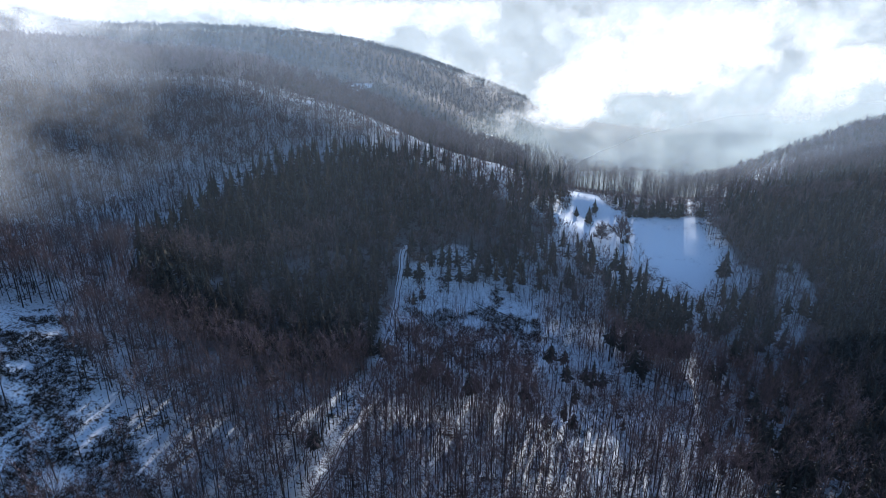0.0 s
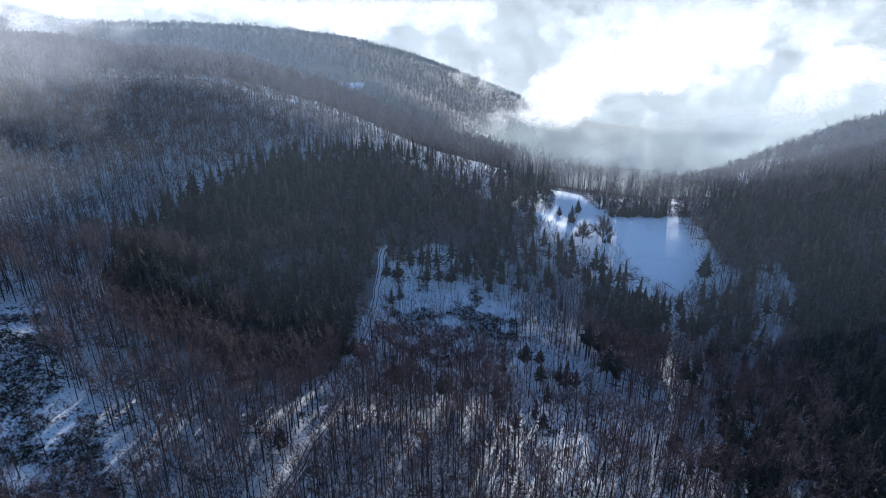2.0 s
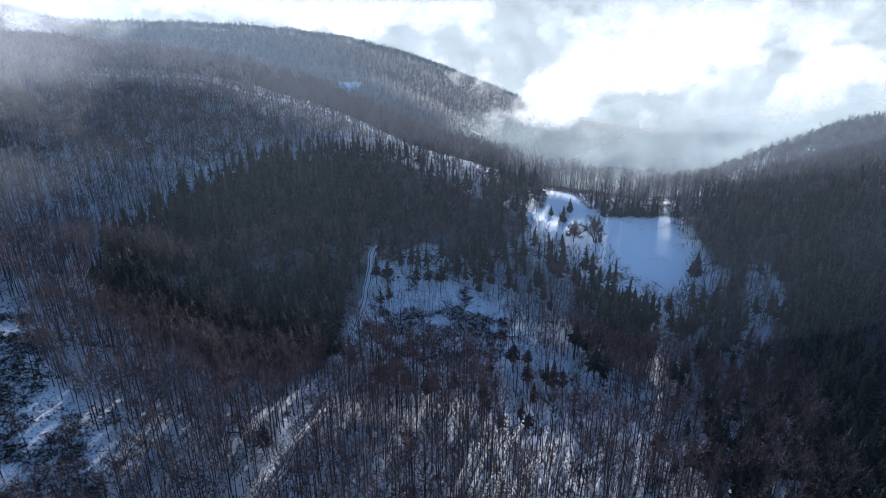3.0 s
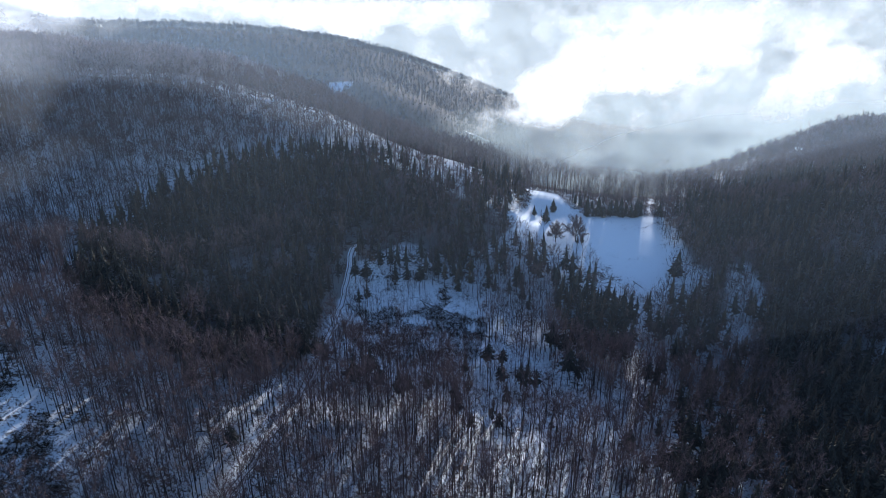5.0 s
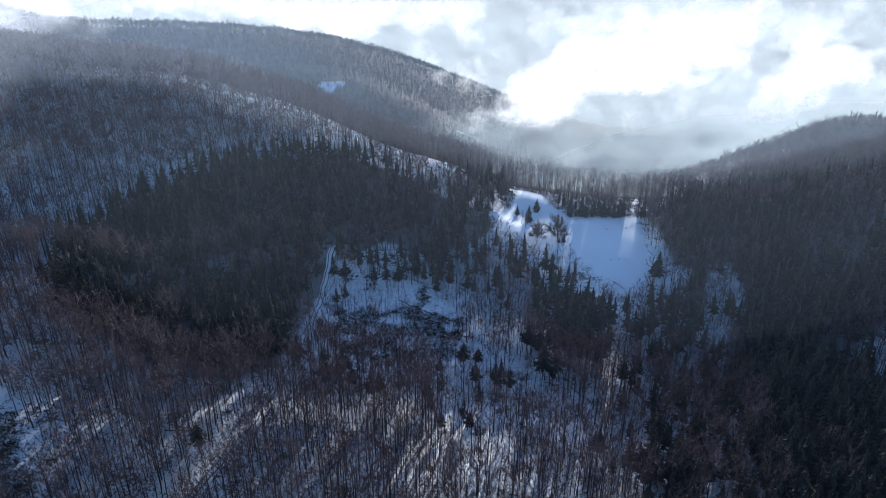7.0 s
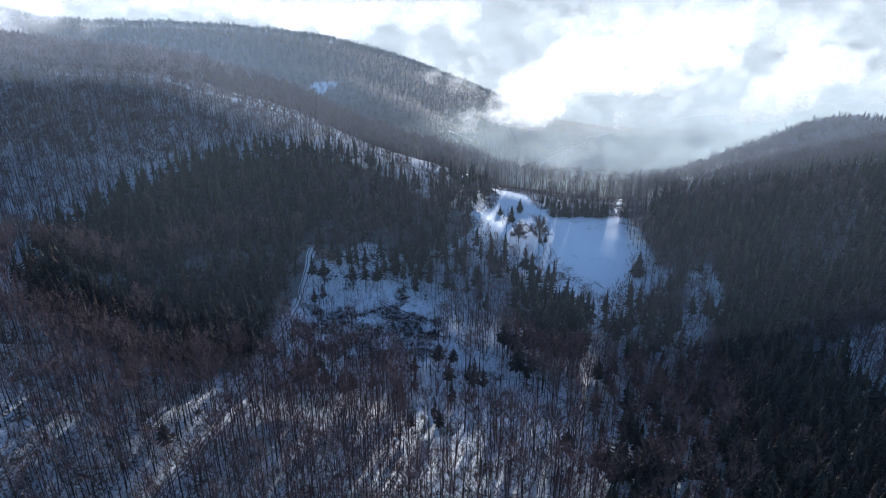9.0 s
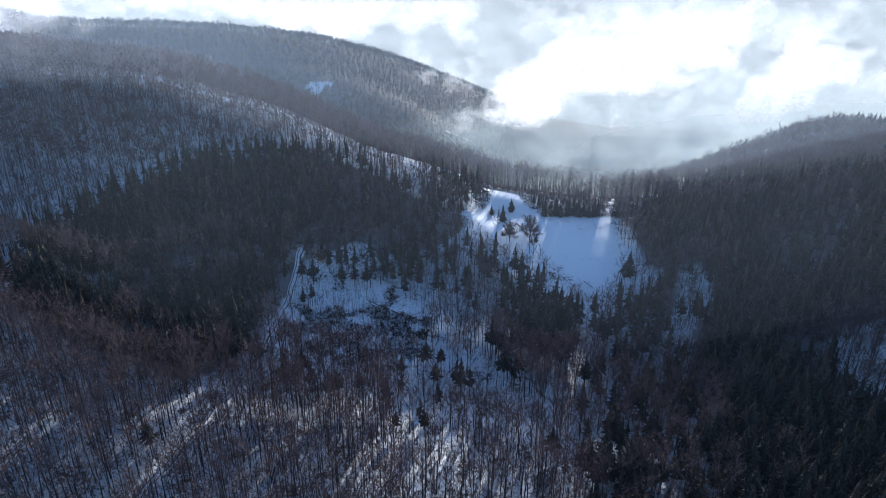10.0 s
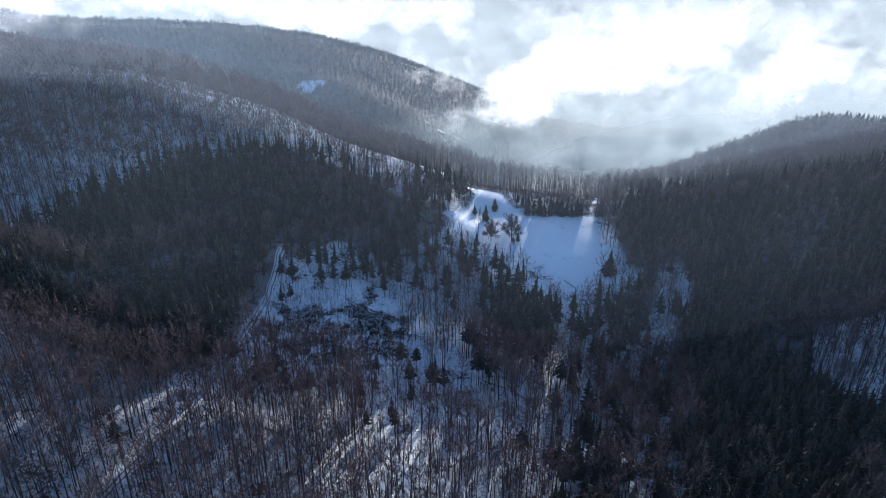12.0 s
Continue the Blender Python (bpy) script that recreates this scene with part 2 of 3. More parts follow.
def mesh_object(name, verts, faces, materials, slots=None, smooth=False, tone=None, attr="tone"):
    me = bpy.data.meshes.new(name)
    verts, faces = np.asarray(verts, np.float32), np.asarray(faces, np.int32)
    n, k = faces.shape
    me.vertices.add(len(verts))
    me.vertices.foreach_set("co", verts.ravel())
    me.loops.add(n * k)
    me.loops.foreach_set("vertex_index", faces.ravel())
    me.polygons.add(n)
    me.polygons.foreach_set("loop_start", np.arange(0, n * k, k, dtype=np.int32))
    if slots is not None:
        me.polygons.foreach_set("material_index", np.asarray(slots, np.int32))
    me.polygons.foreach_set("use_smooth", np.full(n, smooth))
    for mat in materials:
        me.materials.append(mat)
    if tone is not None:
        at = me.attributes.new(attr, "FLOAT", "POINT")
        at.data.foreach_set("value", np.asarray(tone, np.float32))
    me.update(calc_edges=True)
    return me


def spread(*stretches):
    """Coordinates from stretches of (start, end, step)."""
    return np.unique(np.concatenate([np.arange(a, b, s) for a, b, s in stretches]))


def far_clearing(x, y):
    """Below 1 in the snowy pasture on the spur across the valley."""
    return np.hypot((x + 121) / 19, (y - 884) / 13)


def build_ground():
    xs = spread((-4800, -1200, 200), (-1200, -420, 20), (-420, 520, 4), (520, 1200, 20), (1200, 4801, 200))
    ys = spread((-1200, 60, 90), (60, 620, 4), (620, 1500, 14), (1500, 4801, 110))
    gx, gy = np.meshgrid(xs, ys)
    gz = land(gx, gy)
    away = np.clip((gy - 1250) / 300, 0, 1)
    gz = gz * (1 - away) + np.minimum(gz, -60) * away
    gz = gz - 380 * np.clip((gy - 1320) / 700, 0, 1)
    gz = gz - 0.35 * (off_line(LANE, gx, gy) < 2.2)
    nx, ny = len(xs), len(ys)
    i = np.arange(nx * ny).reshape(ny, nx)
    quads = np.stack([i[:-1, :-1], i[:-1, 1:], i[1:, 1:], i[1:, :-1]], -1).reshape(-1, 4)
    open_land = inside(MEADOW, gx, gy) * 1.0 + inside(GLADE, gx, gy) * 0.4 + inside(SCRUBLAND, gx, gy) * 0.45
    cover = np.clip(1.05 - 1.05 * open_land, 0, 1.05) + 0.9 * np.clip((gy - 560) / 120, 0, 1)
    needled = (inside(DARKWOOD, gx, gy) | inside(PINEWOOD, gx, gy)) & ~inside(BARE_BANK, gx, gy) & ~inside(BARE_SLOPE, gx, gy) & (off_line(GULLY, gx, gy) > 9)
    cover = cover + 0.3 * np.clip((gz - 95) / 30, 0, 1) * (gy < 560) * (gx < -30)
    # near left slope: extra litter colour darkens the snow in place of tree shade
    cover = cover + 0.22 * (gx < -45) * (gy < 245) * ~inside(CLEARING, gx, gy)
    cover = np.where(needled, 1.8, cover)
    cover = np.where(far_clearing(gx, gy) < 1, 0.0, cover)
    me = mesh_object("ground", np.stack([gx, gy, gz], -1).reshape(-1, 3), quads, [SNOW], smooth=True, tone=cover.ravel(), attr="cover")
    tagged(new("ground", me), "snow-covered mountain ground with brown leaf litter", "ground", kind="structure")


build_ground()


def ribbon(name, line, across, lift, mat, label, category, parent=None):
    """A strip laid along a broken line of the plan; across: offsets to both sides."""
    pts = np.array(line, float)
    seg = np.hypot(*np.diff(pts, axis=0).T)
    at = np.concatenate([[0], np.cumsum(seg)])
    s = np.arange(0, at[-1], 1.5)
    x, y = np.interp(s, at, pts[:, 0]), np.interp(s, at, pts[:, 1])
    box = np.ones(9) / 9
    x, y = (np.convolve(np.pad(v, 4, "edge"), box, "valid") for v in (x, y))
    tx, ty = np.gradient(x), np.gradient(y)
    ln = np.hypot(tx, ty)
    px, py = ty / ln, -tx / ln
    cols = np.linspace(across[0], across[1], 7)
    wob = 0.25 * np.sin(s / 3.1) + 0.15 * np.sin(s / 1.3)
    X = x[:, None] + px[:, None] * (cols + wob[:, None])
    Y = y[:, None] + py[:, None] * (cols + wob[:, None])
    Z = land(X, Y) + lift * np.array([-3.0, 0.6, 1, 1, 1, 0.6, -3.0])
    n = len(s)
    i = np.arange(n * 7).reshape(n, 7)
    quads = np.stack([i[:-1, :-1], i[:-1, 1:], i[1:, 1:], i[1:, :-1]], -1).reshape(-1, 4)
    ob = new(name, mesh_object(name, np.stack([X, Y, Z], -1).reshape(-1, 3), quads, [mat], smooth=True))
    if parent:
        ob.parent = parent
        if label:
            tagged(ob, label)
        return ob
    return tagged(ob, label, category, kind="structure")


lane = ribbon("forest_track", LANE, (-2.0, 2.0), 0.12, TRACK, "straight snowy forest track with two wheel ruts", "track")
ribbon("wheel_rut", LANE, (-1.25, -0.65), 0.2, RUT, "muddy wheel rut", "", lane)
ribbon("wheel_rut", LANE, (0.65, 1.25), 0.2, RUT, "muddy wheel rut", "", lane)
ribbon("ridge_track", RIDGE_ROAD, (-4.5, 4.0), 0.25, TRACK, "sunlit snowy track along the wooded ridge", "track")
ribbon("side_track", SIDE_PATH, (-1.4, 1.4), 0.15, TRACK, "narrow snowy forest path", "track")


ribbon("valley_road", [(58, 880), (78, 900), (106, 908)], (-3, 3), 0.4, TRACK, "pale snowy road in the far valley", "road")
ribbon("valley_road", [(62, 872), (76, 852), (74, 832)], (-3, 3), 0.4, TRACK, "pale snowy road winding down the far valley", "road")


# ---------------------------------------------------------------- trees
def tube(points, radii, sides):
    """Tapering limb: vertices and triangles."""
    pts = np.asarray(points, float)
    n = len(pts)
    d = np.gradient(pts, axis=0)
    d /= np.linalg.norm(d, axis=1)[:, None]
    ref = np.where(np.abs(d[:, 2:3]) > 0.9, [[1.0, 0, 0]], [[0, 0, 1.0]])
    u = np.cross(d, ref)
    u /= np.linalg.norm(u, axis=1)[:, None]
    w = np.cross(d, u)
    a = np.arange(sides) * 2 * np.pi / sides
    v = pts[:, None] + np.asarray(radii)[:, None, None] * (u[:, None] * np.cos(a)[:, None] + w[:, None] * np.sin(a)[:, None])
    i = np.arange(n * sides).reshape(n, sides)
    j = np.roll(i, -1, 1)
    f = np.concatenate([np.stack([i[:-1], j[:-1], j[1:]], -1).reshape(-1, 3), np.stack([i[:-1], j[1:], i[1:]], -1).reshape(-1, 3)])
    return v.reshape(-1, 3), f


class Shape:
    """Triangles gathered for one part."""

    def __init__(self):
        self.v, self.f, self.n = [], [], 0

    def add(self, v, f):
        self.v.append(np.asarray(v, float))
        self.f.append(np.asarray(f) + self.n)
        self.n += len(v)

    def done(self):
        return np.concatenate(self.v), np.concatenate(self.f)


def slivers(rng, base, way, width):
    """One thin triangle for each twig."""
    side = np.cross(way, rng.normal(size=way.shape))
    side /= np.linalg.norm(side, axis=1)[:, None] + 1e-9
    v = np.stack([base - side * width / 2, base + side * width / 2, base + way], 1).reshape(-1, 3)
    return v, np.arange(len(v)).reshape(-1, 3)


def beech(seed, height=22.0, sides=5, limbs=10, twig=26, width=0.06, first=0.45, spread_=1.0, out=0.5, twig_from=0.15):
    """A bare broadleaf tree: trunk with limbs, and a crown of twigs."""
    rng = np.random.default_rng(seed)
    trunk, crown = Shape(), Shape()
    k = 6 if sides > 3 else 3
    up = np.linspace(0, 1, k)
    bend = np.cumsum(rng.normal(0, 0.16, (k, 2)), 0) * up[:, None] * height / 22
    stem = np.column_stack([bend, up * height * 0.93])
    stem[0, 2] = -1.0
    r0 = 0.0098 * height * rng.uniform(0.8, 1.2)
    trunk.add(*tube(stem, r0 * (1 - 0.88 * up ** 0.9), sides))
    for b in range(limbs):
        at = first + (0.95 - first) * (b + rng.uniform(0, 0.8)) / limbs
        p = np.array([np.interp(at, up, stem[:, i]) for i in range(3)])
        az = b * 2.4 + rng.uniform(-0.5, 0.5)
        reach = height * spread_ * (0.26 - 0.17 * abs(at - first - 0.12)) * rng.uniform(0.7, 1.15)
        tip = np.array([math.cos(az) * out, math.sin(az) * out, 0.86 if out < 0.6 else 0.62]) * reach
        mid = p + tip * 0.5 + np.array([math.cos(az), math.sin(az), -0.3]) * reach * 0.07
        end = p + tip
        rb = r0 * 0.48 * (1.1 - at)
        if sides > 3:
            trunk.add(*tube([p, mid, end], [rb, rb * 0.65, rb * 0.2], 3))
        else:
            trunk.add(*slivers(rng, p[None], tip[None], rb * 3))
        u = rng.uniform(twig_from, 1.0, twig)
        base = p + (mid - p) * np.minimum(u, 0.5)[:, None] * 2 + (end - mid) * np.maximum(u - 0.5, 0)[:, None] * 2
        way = rng.normal(0, 0.55, (twig, 3)) + np.array([math.cos(az) * 0.35, math.sin(az) * 0.35, 0.75])
        way *= (height * rng.uniform(0.05, 0.13, twig) / np.linalg.norm(way, axis=1))[:, None]
        crown.add(*slivers(rng, base, way, width))
    top = np.repeat(stem[-1:], twig, 0) - np.array([0, 0, 1]) * rng.uniform(0, height * 0.2, twig)[:, None]
    way = rng.normal(0, 0.45, (twig, 3)) + np.array([0, 0, 0.8])
    way *= (height * rng.uniform(0.05, 0.11, twig) / np.linalg.norm(way, axis=1))[:, None]
    crown.add(*slivers(rng, top, way, width))
    return trunk.done(), crown.done()


def lone_tree(seed, height=16.0):
    """A free-standing broadleaf: short trunk, boughs that fan out and fork into a round crown of twigs."""
    rng = np.random.default_rng(seed)
    trunk, crown = Shape(), Shape()
    trunk.add(*tube([(0, 0, -0.6), (0.1, 0, height * 0.15), (0.0, 0.1, height * 0.32)], [0.42, 0.32, 0.26], 6))
    for b in range(18):
        az, el = b * 2.4 + rng.uniform(-0.3, 0.3), math.radians(18 + 70 * (b + rng.uniform(0, 1)) / 18)
        d = np.array([math.cos(az) * math.cos(el), math.sin(az) * math.cos(el), math.sin(el)])
        p = np.array([0, 0, height * rng.uniform(0.14, 0.32)])
        ln = height * (0.3 + 0.32 * math.sin(el)) * rng.uniform(0.85, 1.1)
        end = p + d * ln + [0, 0, ln * 0.12]
        trunk.add(*tube([p, p + d * ln * 0.5, end], [0.12, 0.07, 0.025], 4))
        for f in range(12):
            q = p + (end - p) * rng.uniform(0.25, 0.98)
            w = d + rng.normal(0, 0.5, 3)
            w *= height * rng.uniform(0.12, 0.2) / np.linalg.norm(w)
            trunk.add(*tube([q, q + w], [0.04, 0.012], 3))
            n = 44
            way = w / np.linalg.norm(w) + rng.normal(0, 0.6, (n, 3))
            way *= (rng.uniform(1.0, 2.4, n) / np.linalg.norm(way, axis=1))[:, None]
            crown.add(*slivers(rng, q + w * rng.uniform(0, 1, (n, 1)), way, 0.07))
    return trunk.done(), crown.done()


def far_beech(seed, height=19.0):
    """The same tree as it is needed a kilometre away: a few coarse sprays of twigs."""
    rng = np.random.default_rng(seed)
    trunk = slivers(rng, np.zeros((2, 3)) - [0, 0, 1.0], np.array([[0.2, 0, height * 0.9], [0, 0.2, height * 0.85]]), 0.5)
    n = 15
    az, up = rng.uniform(0, 6.28, n), rng.uniform(0.4, 0.82, n)
    out = rng.uniform(0.3, 2.2, n) * np.sqrt(np.clip(1.2 - np.abs(up - 0.62) * 3, 0.2, 1))
    base = np.column_stack([np.cos(az) * out, np.sin(az) * out, up * height])
    way = np.column_stack([np.cos(az) * rng.uniform(0.2, 1.6, n), np.sin(az) * rng.uniform(0.2, 1.6, n), rng.uniform(1.5, 3.8, n)])
    return trunk, slivers(rng, base, way, 1.25)


def spruce(seed, height=20.0, tiers=13, arms=9, low=0.22, girth=0.17, ragged=0.25, bushy=1.0, core=0.55):
    """A conifer: trunk, a dense heart, and tiers of drooping boughs that narrow to a spire."""
    rng = np.random.default_rng(seed)
    trunk, crown = Shape(), Shape()
    up = np.linspace(0, 1, 3)
    trunk.add(*tube(np.column_stack([np.zeros((3, 2)), up * height * 0.96 - (up == 0) * 1.0]), 0.0105 * height * (1 - 0.93 * up), 4))

    def reach_at(q):
        return height * girth * (1 - q) ** 0.85 * min(1.0, 0.5 + 2.6 * q) + 0.12

    heart = np.linspace(0.0, 1.0, 5)
    bend = rng.normal(0, 0.012 * height, (5, 2)) * (heart < 1)[:, None]
    crown.add(*tube(np.column_stack([bend, height * (low + (1.0 - low) * heart)]), [core * reach_at(q) * rng.uniform(0.8, 1.2) * (0.3 if q == 0 else 1.0) for q in heart], 5))
    for t in range(tiers):
        q = (t + rng.uniform(-0.3, 0.3)) / tiers
        z = height * (low + (0.98 - low) * max(q, 0.0))
        reach = reach_at(max(q, 0.0)) * rng.uniform(0.85, 1.12)
        count = max(4, int(arms * (1 - 0.5 * q)))
        for a in range(count):
            if rng.random() < ragged * 0.35:
                continue
            az = (a + rng.uniform(-0.35, 0.35)) * 2 * math.pi / count + t * 0.7
            ln = reach * rng.uniform(1 - ragged * 1.1, 1 + ragged)
            d = np.array([math.cos(az), math.sin(az), 0.0])
            s = np.array([-d[1], d[0], 0.0])
            zz = z + rng.uniform(-0.5, 0.5) * height * (0.98 - low) / tiers
            w = ln * rng.uniform(0.2, 0.32) * bushy
            root = np.array([0, 0, zz + 0.22 * ln])
            tip = d * ln + np.array([0, 0, zz - ln * rng.uniform(0.12, 0.4)])
            wing = d * ln * 0.6 + np.array([0, 0, zz - 0.28 * ln])
            crown.add([root, wing + s * w, tip, wing - s * w], [(0, 1, 2), (0, 2, 3)])
    crown.add(*tube([[0, 0, height * 0.9], [0, 0, height * 1.03]], [0.008 * height, 0.015], 3))
    return trunk.done(), crown.done()


def scrub_bush(seed, size=1.0, stems=40):
    rng = np.random.default_rng(seed)
    az, el = rng.uniform(0, 6.28, stems), rng.uniform(0.1, 1.35, stems)
    ln = rng.uniform(0.5, 1.1, stems) * size
    way = np.column_stack([np.cos(az) * np.cos(el), np.sin(az) * np.cos(el), np.sin(el)]) * ln[:, None]
    base = np.column_stack([rng.normal(0, 0.35 * size, (stems, 2)), np.full(stems, -0.1)])
    return slivers(rng, base, way, 0.11 * size)


def forest(name, shapes, places, heights, mats, label, category, seed, group=""):
    """Many trees as one piece: each place takes one of the shapes, turned and scaled."""
    rng = np.random.default_rng(seed)
    pick = rng.integers(0, len(shapes), len(places))
    V, F, S, T, base = [], [], [], [], 0
    for k, (parts, tall) in enumerate(shapes):
        who = np.where(pick == k)[0]
        if not len(who):
            continue
        v = np.concatenate([p[0] for p in parts])
        off = np.cumsum([0] + [len(p[0]) for p in parts])
        f = np.concatenate([p[1] + o for p, o in zip(parts, off)])
        sl = np.concatenate([np.full(len(p[1]), i) for i, p in enumerate(parts)])
        a, m = rng.uniform(0, 6.283, len(who)), len(who)
        sc = heights[who] / tall
        wd = sc * rng.uniform(0.85, 1.2, m)
        c, s = np.cos(a), np.sin(a)
        lean = rng.normal(0, 0.025, (m, 2))
        x = wd[:, None] * (c[:, None] * v[:, 0] - s[:, None] * v[:, 1])
        y = wd[:, None] * (s[:, None] * v[:, 0] + c[:, None] * v[:, 1])
        z = sc[:, None] * v[:, 2]
        P = places[who]
        out = np.stack([x + lean[:, :1] * z + P[:, :1], y + lean[:, 1:] * z + P[:, 1:2], z + P[:, 2:3]], -1)
        V.append(out.reshape(-1, 3))
        F.append((f[None] + (np.arange(m) * len(v))[:, None, None]).reshape(-1, 3) + base)
        S.append(np.tile(sl, m))
        T.append(np.repeat(rng.uniform(0, 1, m), len(v)))
        base += m * len(v)
    me = mesh_object(name, np.concatenate(V), np.concatenate(F), mats, np.concatenate(S), tone=np.concatenate(T))
    return tagged(new(name, me), label, category, group, kind="stuff")


def scatter(x0, x1, y0, y1, step, seed):
    """Places on an uneven grid of that step."""
    rng = np.random.default_rng(seed)
    gx, gy = np.meshgrid(np.arange(x0, x1, step), np.arange(y0, y1, step))
    x = gx.ravel() + rng.uniform(-0.48, 0.48, gx.size) * step
    y = gy.ravel() + rng.uniform(-0.48, 0.48, gx.size) * step
    return x, y, rng.uniform(0, 1, gx.size)


def stand(x, y):
    return np.column_stack([x, y, land(x, y)])


def in_sight(x, y, more=0.0):
    """The wedge of land that the flight looks over."""
    return (x > -0.80 * y - 22 - more) & (x < 0.80 * y + 92 + more)


def patchy(x, y, size, seed):
    return np.array([noise.noise((a / size, b / size, seed)) for a, b in zip(x, y)])


# bare broadleaf forest, from the near slope to the ridge
near_shapes = [(beech(s, 22.0, limbs=9, twig=22, width=0.105, spread_=1.15), 22.0) for s in range(6)]
mid_shapes = [(beech(20 + s, 21.0, sides=3, limbs=8, twig=13, width=0.29, spread_=1.2, first=0.5, twig_from=0.3), 21.0) for s in range(6)]
fine_shapes = [(beech(30 + s, 21.0, sides=4, limbs=8, twig=15, width=0.15, spread_=1.15, first=0.42, twig_from=0.25), 21.0) for s in range(5)]
airy_shapes = [(beech(36 + s, 23.0, sides=3, limbs=6, twig=8, width=0.1, first=0.5, twig_from=0.2), 23.0) for s in range(4)]
small_spruce = [(spruce(76 + s, 20.0, tiers=6, arms=6, low=0.2, girth=0.16, bushy=1.4), 20.0) for s in range(4)]
far_shapes = [(far_beech(40 + s), 19.0) for s in range(5)]
tall_spruce = [(spruce(60 + s, 20.0, tiers=18, arms=11, low=0.24 + 0.05 * s, girth=0.165 + 0.02 * (s % 2), ragged=0.6, bushy=0.85, core=0.42), 20.0) for s in range(4)]
wood_spruce = [(spruce(70 + s, 20.0, tiers=12, arms=7, low=0.26 + 0.04 * (s % 3), girth=0.165 + 0.02 * (s % 2), ragged=0.5, bushy=1.1, core=0.45), 20.0) for s in range(6)]


def not_open(x, y):
    some = np.random.default_rng(len(x)).uniform(0, 1, len(x))
    ok = ~inside(MEADOW, x, y) & ~(inside(SCRUBLAND, x, y) & (some > 0.05)) & ~(inside(GLADE, x, y) & (some > np.where(y < 205, np.where(x > 68, 0.8, 0.5), 0.12))) & ~(inside(CLEARING, x, y) & (some > 0.06))
    ok = ok & ~(inside(BELT, x, y) & (some > np.clip(0.6 + (x - 110) / 110, 0.6, 1)))
    ok = ok & ~(inside(BORDER, x, y) & (x > 55) & (some > 0.82))
    ok = ok & ~(inside(FRONT, x, y) & (some > 0.25)) & ~(inside(BARE_BANK, x, y) & (some > 0.6))
    return ok & (off_line(LANE, x, y) > np.where(y < 200, 3.7, np.where(y > 245, 4.0, 2.6))) & (off_line(RIDGE_ROAD, x, y) > 5.2) & (off_line(SIDE_PATH, x, y) > 2.5) & (off_line(SUN_SLOT, x, y) > 3.0) & (off_line(SMALL_SUN_SLOT, x, y) > 3.4) & (off_line(NOTCH, x, y) > 4.0) & (off_line(SUN_GAP, x, y) > 2.2)


def conifer_share(x, y):
    """How much of the wood is conifers, 0 to 1."""
    p = np.where(inside(PINEWOOD, x, y), np.where(patchy(x, y, 30, 4.4) > 0.36, 0.4, np.clip(0.92 - 0.4 * (x + 50) / 50, 0.5, 0.92)), 0.0)
    p = np.where(inside(DARKWOOD, x, y), np.where(patchy(x, y, 38, 7.7) > 0.22, 0.35, 0.93), p)
    p = np.where(inside(DARKWOOD, x, y) & (y < 215), 0.96, p)
    p = np.where(off_line(GULLY, x, y) < 12, 0.2, p)
    p = np.where(inside(BARE_BANK, x, y) | inside(BARE_SLOPE, x, y), 0.0, p)
    p = np.where(off_line(KNOLL, x, y) < 6 + 4 * patchy(x, y, 9, 2.6), 0.12, p)
    p = np.where(inside(BELT, x, y), np.clip(0.12 + (x - 120) / 110 + 0.3 * (y < 205) + 0.5 * patchy(x, y, 17, 6.1), 0.06, 0.75), p)
    p = np.where(inside(CLUMP, x, y) | inside(NOOK, x, y), 0.88, p)
    p = np.where(inside(BORDER, x, y), np.where(x > 55, 0.34, 0.6), p)
    return p


# near slope
x, y, r = scatter(-230, 320, 118, 262, 4.1, 1)
ok = not_open(x, y) & in_sight(x, y) & (r > conifer_share(x, y)) & (patchy(x, y, 14, 3.3) > -0.42)
x, y = x[ok], y[ok]
order = np.argsort(np.hypot(x - 0, y - 150))[:280]
single = np.zeros(len(x), bool)
single[order] = True
tall = np.random.default_rng(5).uniform(18, 26, len(x))
forest("beech_wood", near_shapes, stand(x, y)[~single], tall[~single], [BEECH_BARK, BEECH_TWIG], "bare leafless beech wood on a snowy slope", "trees", 7)


def tree_thing(name, parts, mats, label, category, group, tone):
    root = tagged(new(name), label, category, group)
    for part_name, (v, f), mat in zip(("trunk", "crown"), parts, mats):
        ob = new(part_name, mesh_object(part_name, v, f, [mat], tone=np.full(len(v), tone)))
        ob.parent = root
    return root


def plant(protos, places, sizes, seed):
    """Copies of the protos at places; the first copy of each proto is the proto itself."""
    rng = np.random.default_rng(seed)
    used = [False] * len(protos)
    for i, (p, s) in enumerate(zip(places, sizes)):
        k = i % len(protos)
        ob, tall_ = protos[k]
        q = s / tall_
        w = q * rng.uniform(0.85, 1.15)
        m = Matrix.Translation(Vector(p)) @ Matrix.Rotation(rng.uniform(0, 6.28), 4, "Z") @ Matrix.Diagonal((w, w, q, 1))
        if not used[k]:
            used[k] = True
            ob.matrix_basis = m
        else:
            twin = copy_thing(ob, Matrix())
            twin.matrix_basis = m


protos = [(tree_thing("beech_tree", shape, (BEECH_BARK, BEECH_TWIG), "tall bare beech tree with a thin grey-brown trunk on snow", "tree", "beeches of the near slope", (i + 0.5) / 6), t) for i, (shape, t) in enumerate(near_shapes)]
plant(protos, stand(x, y)[single], tall[single], 8)

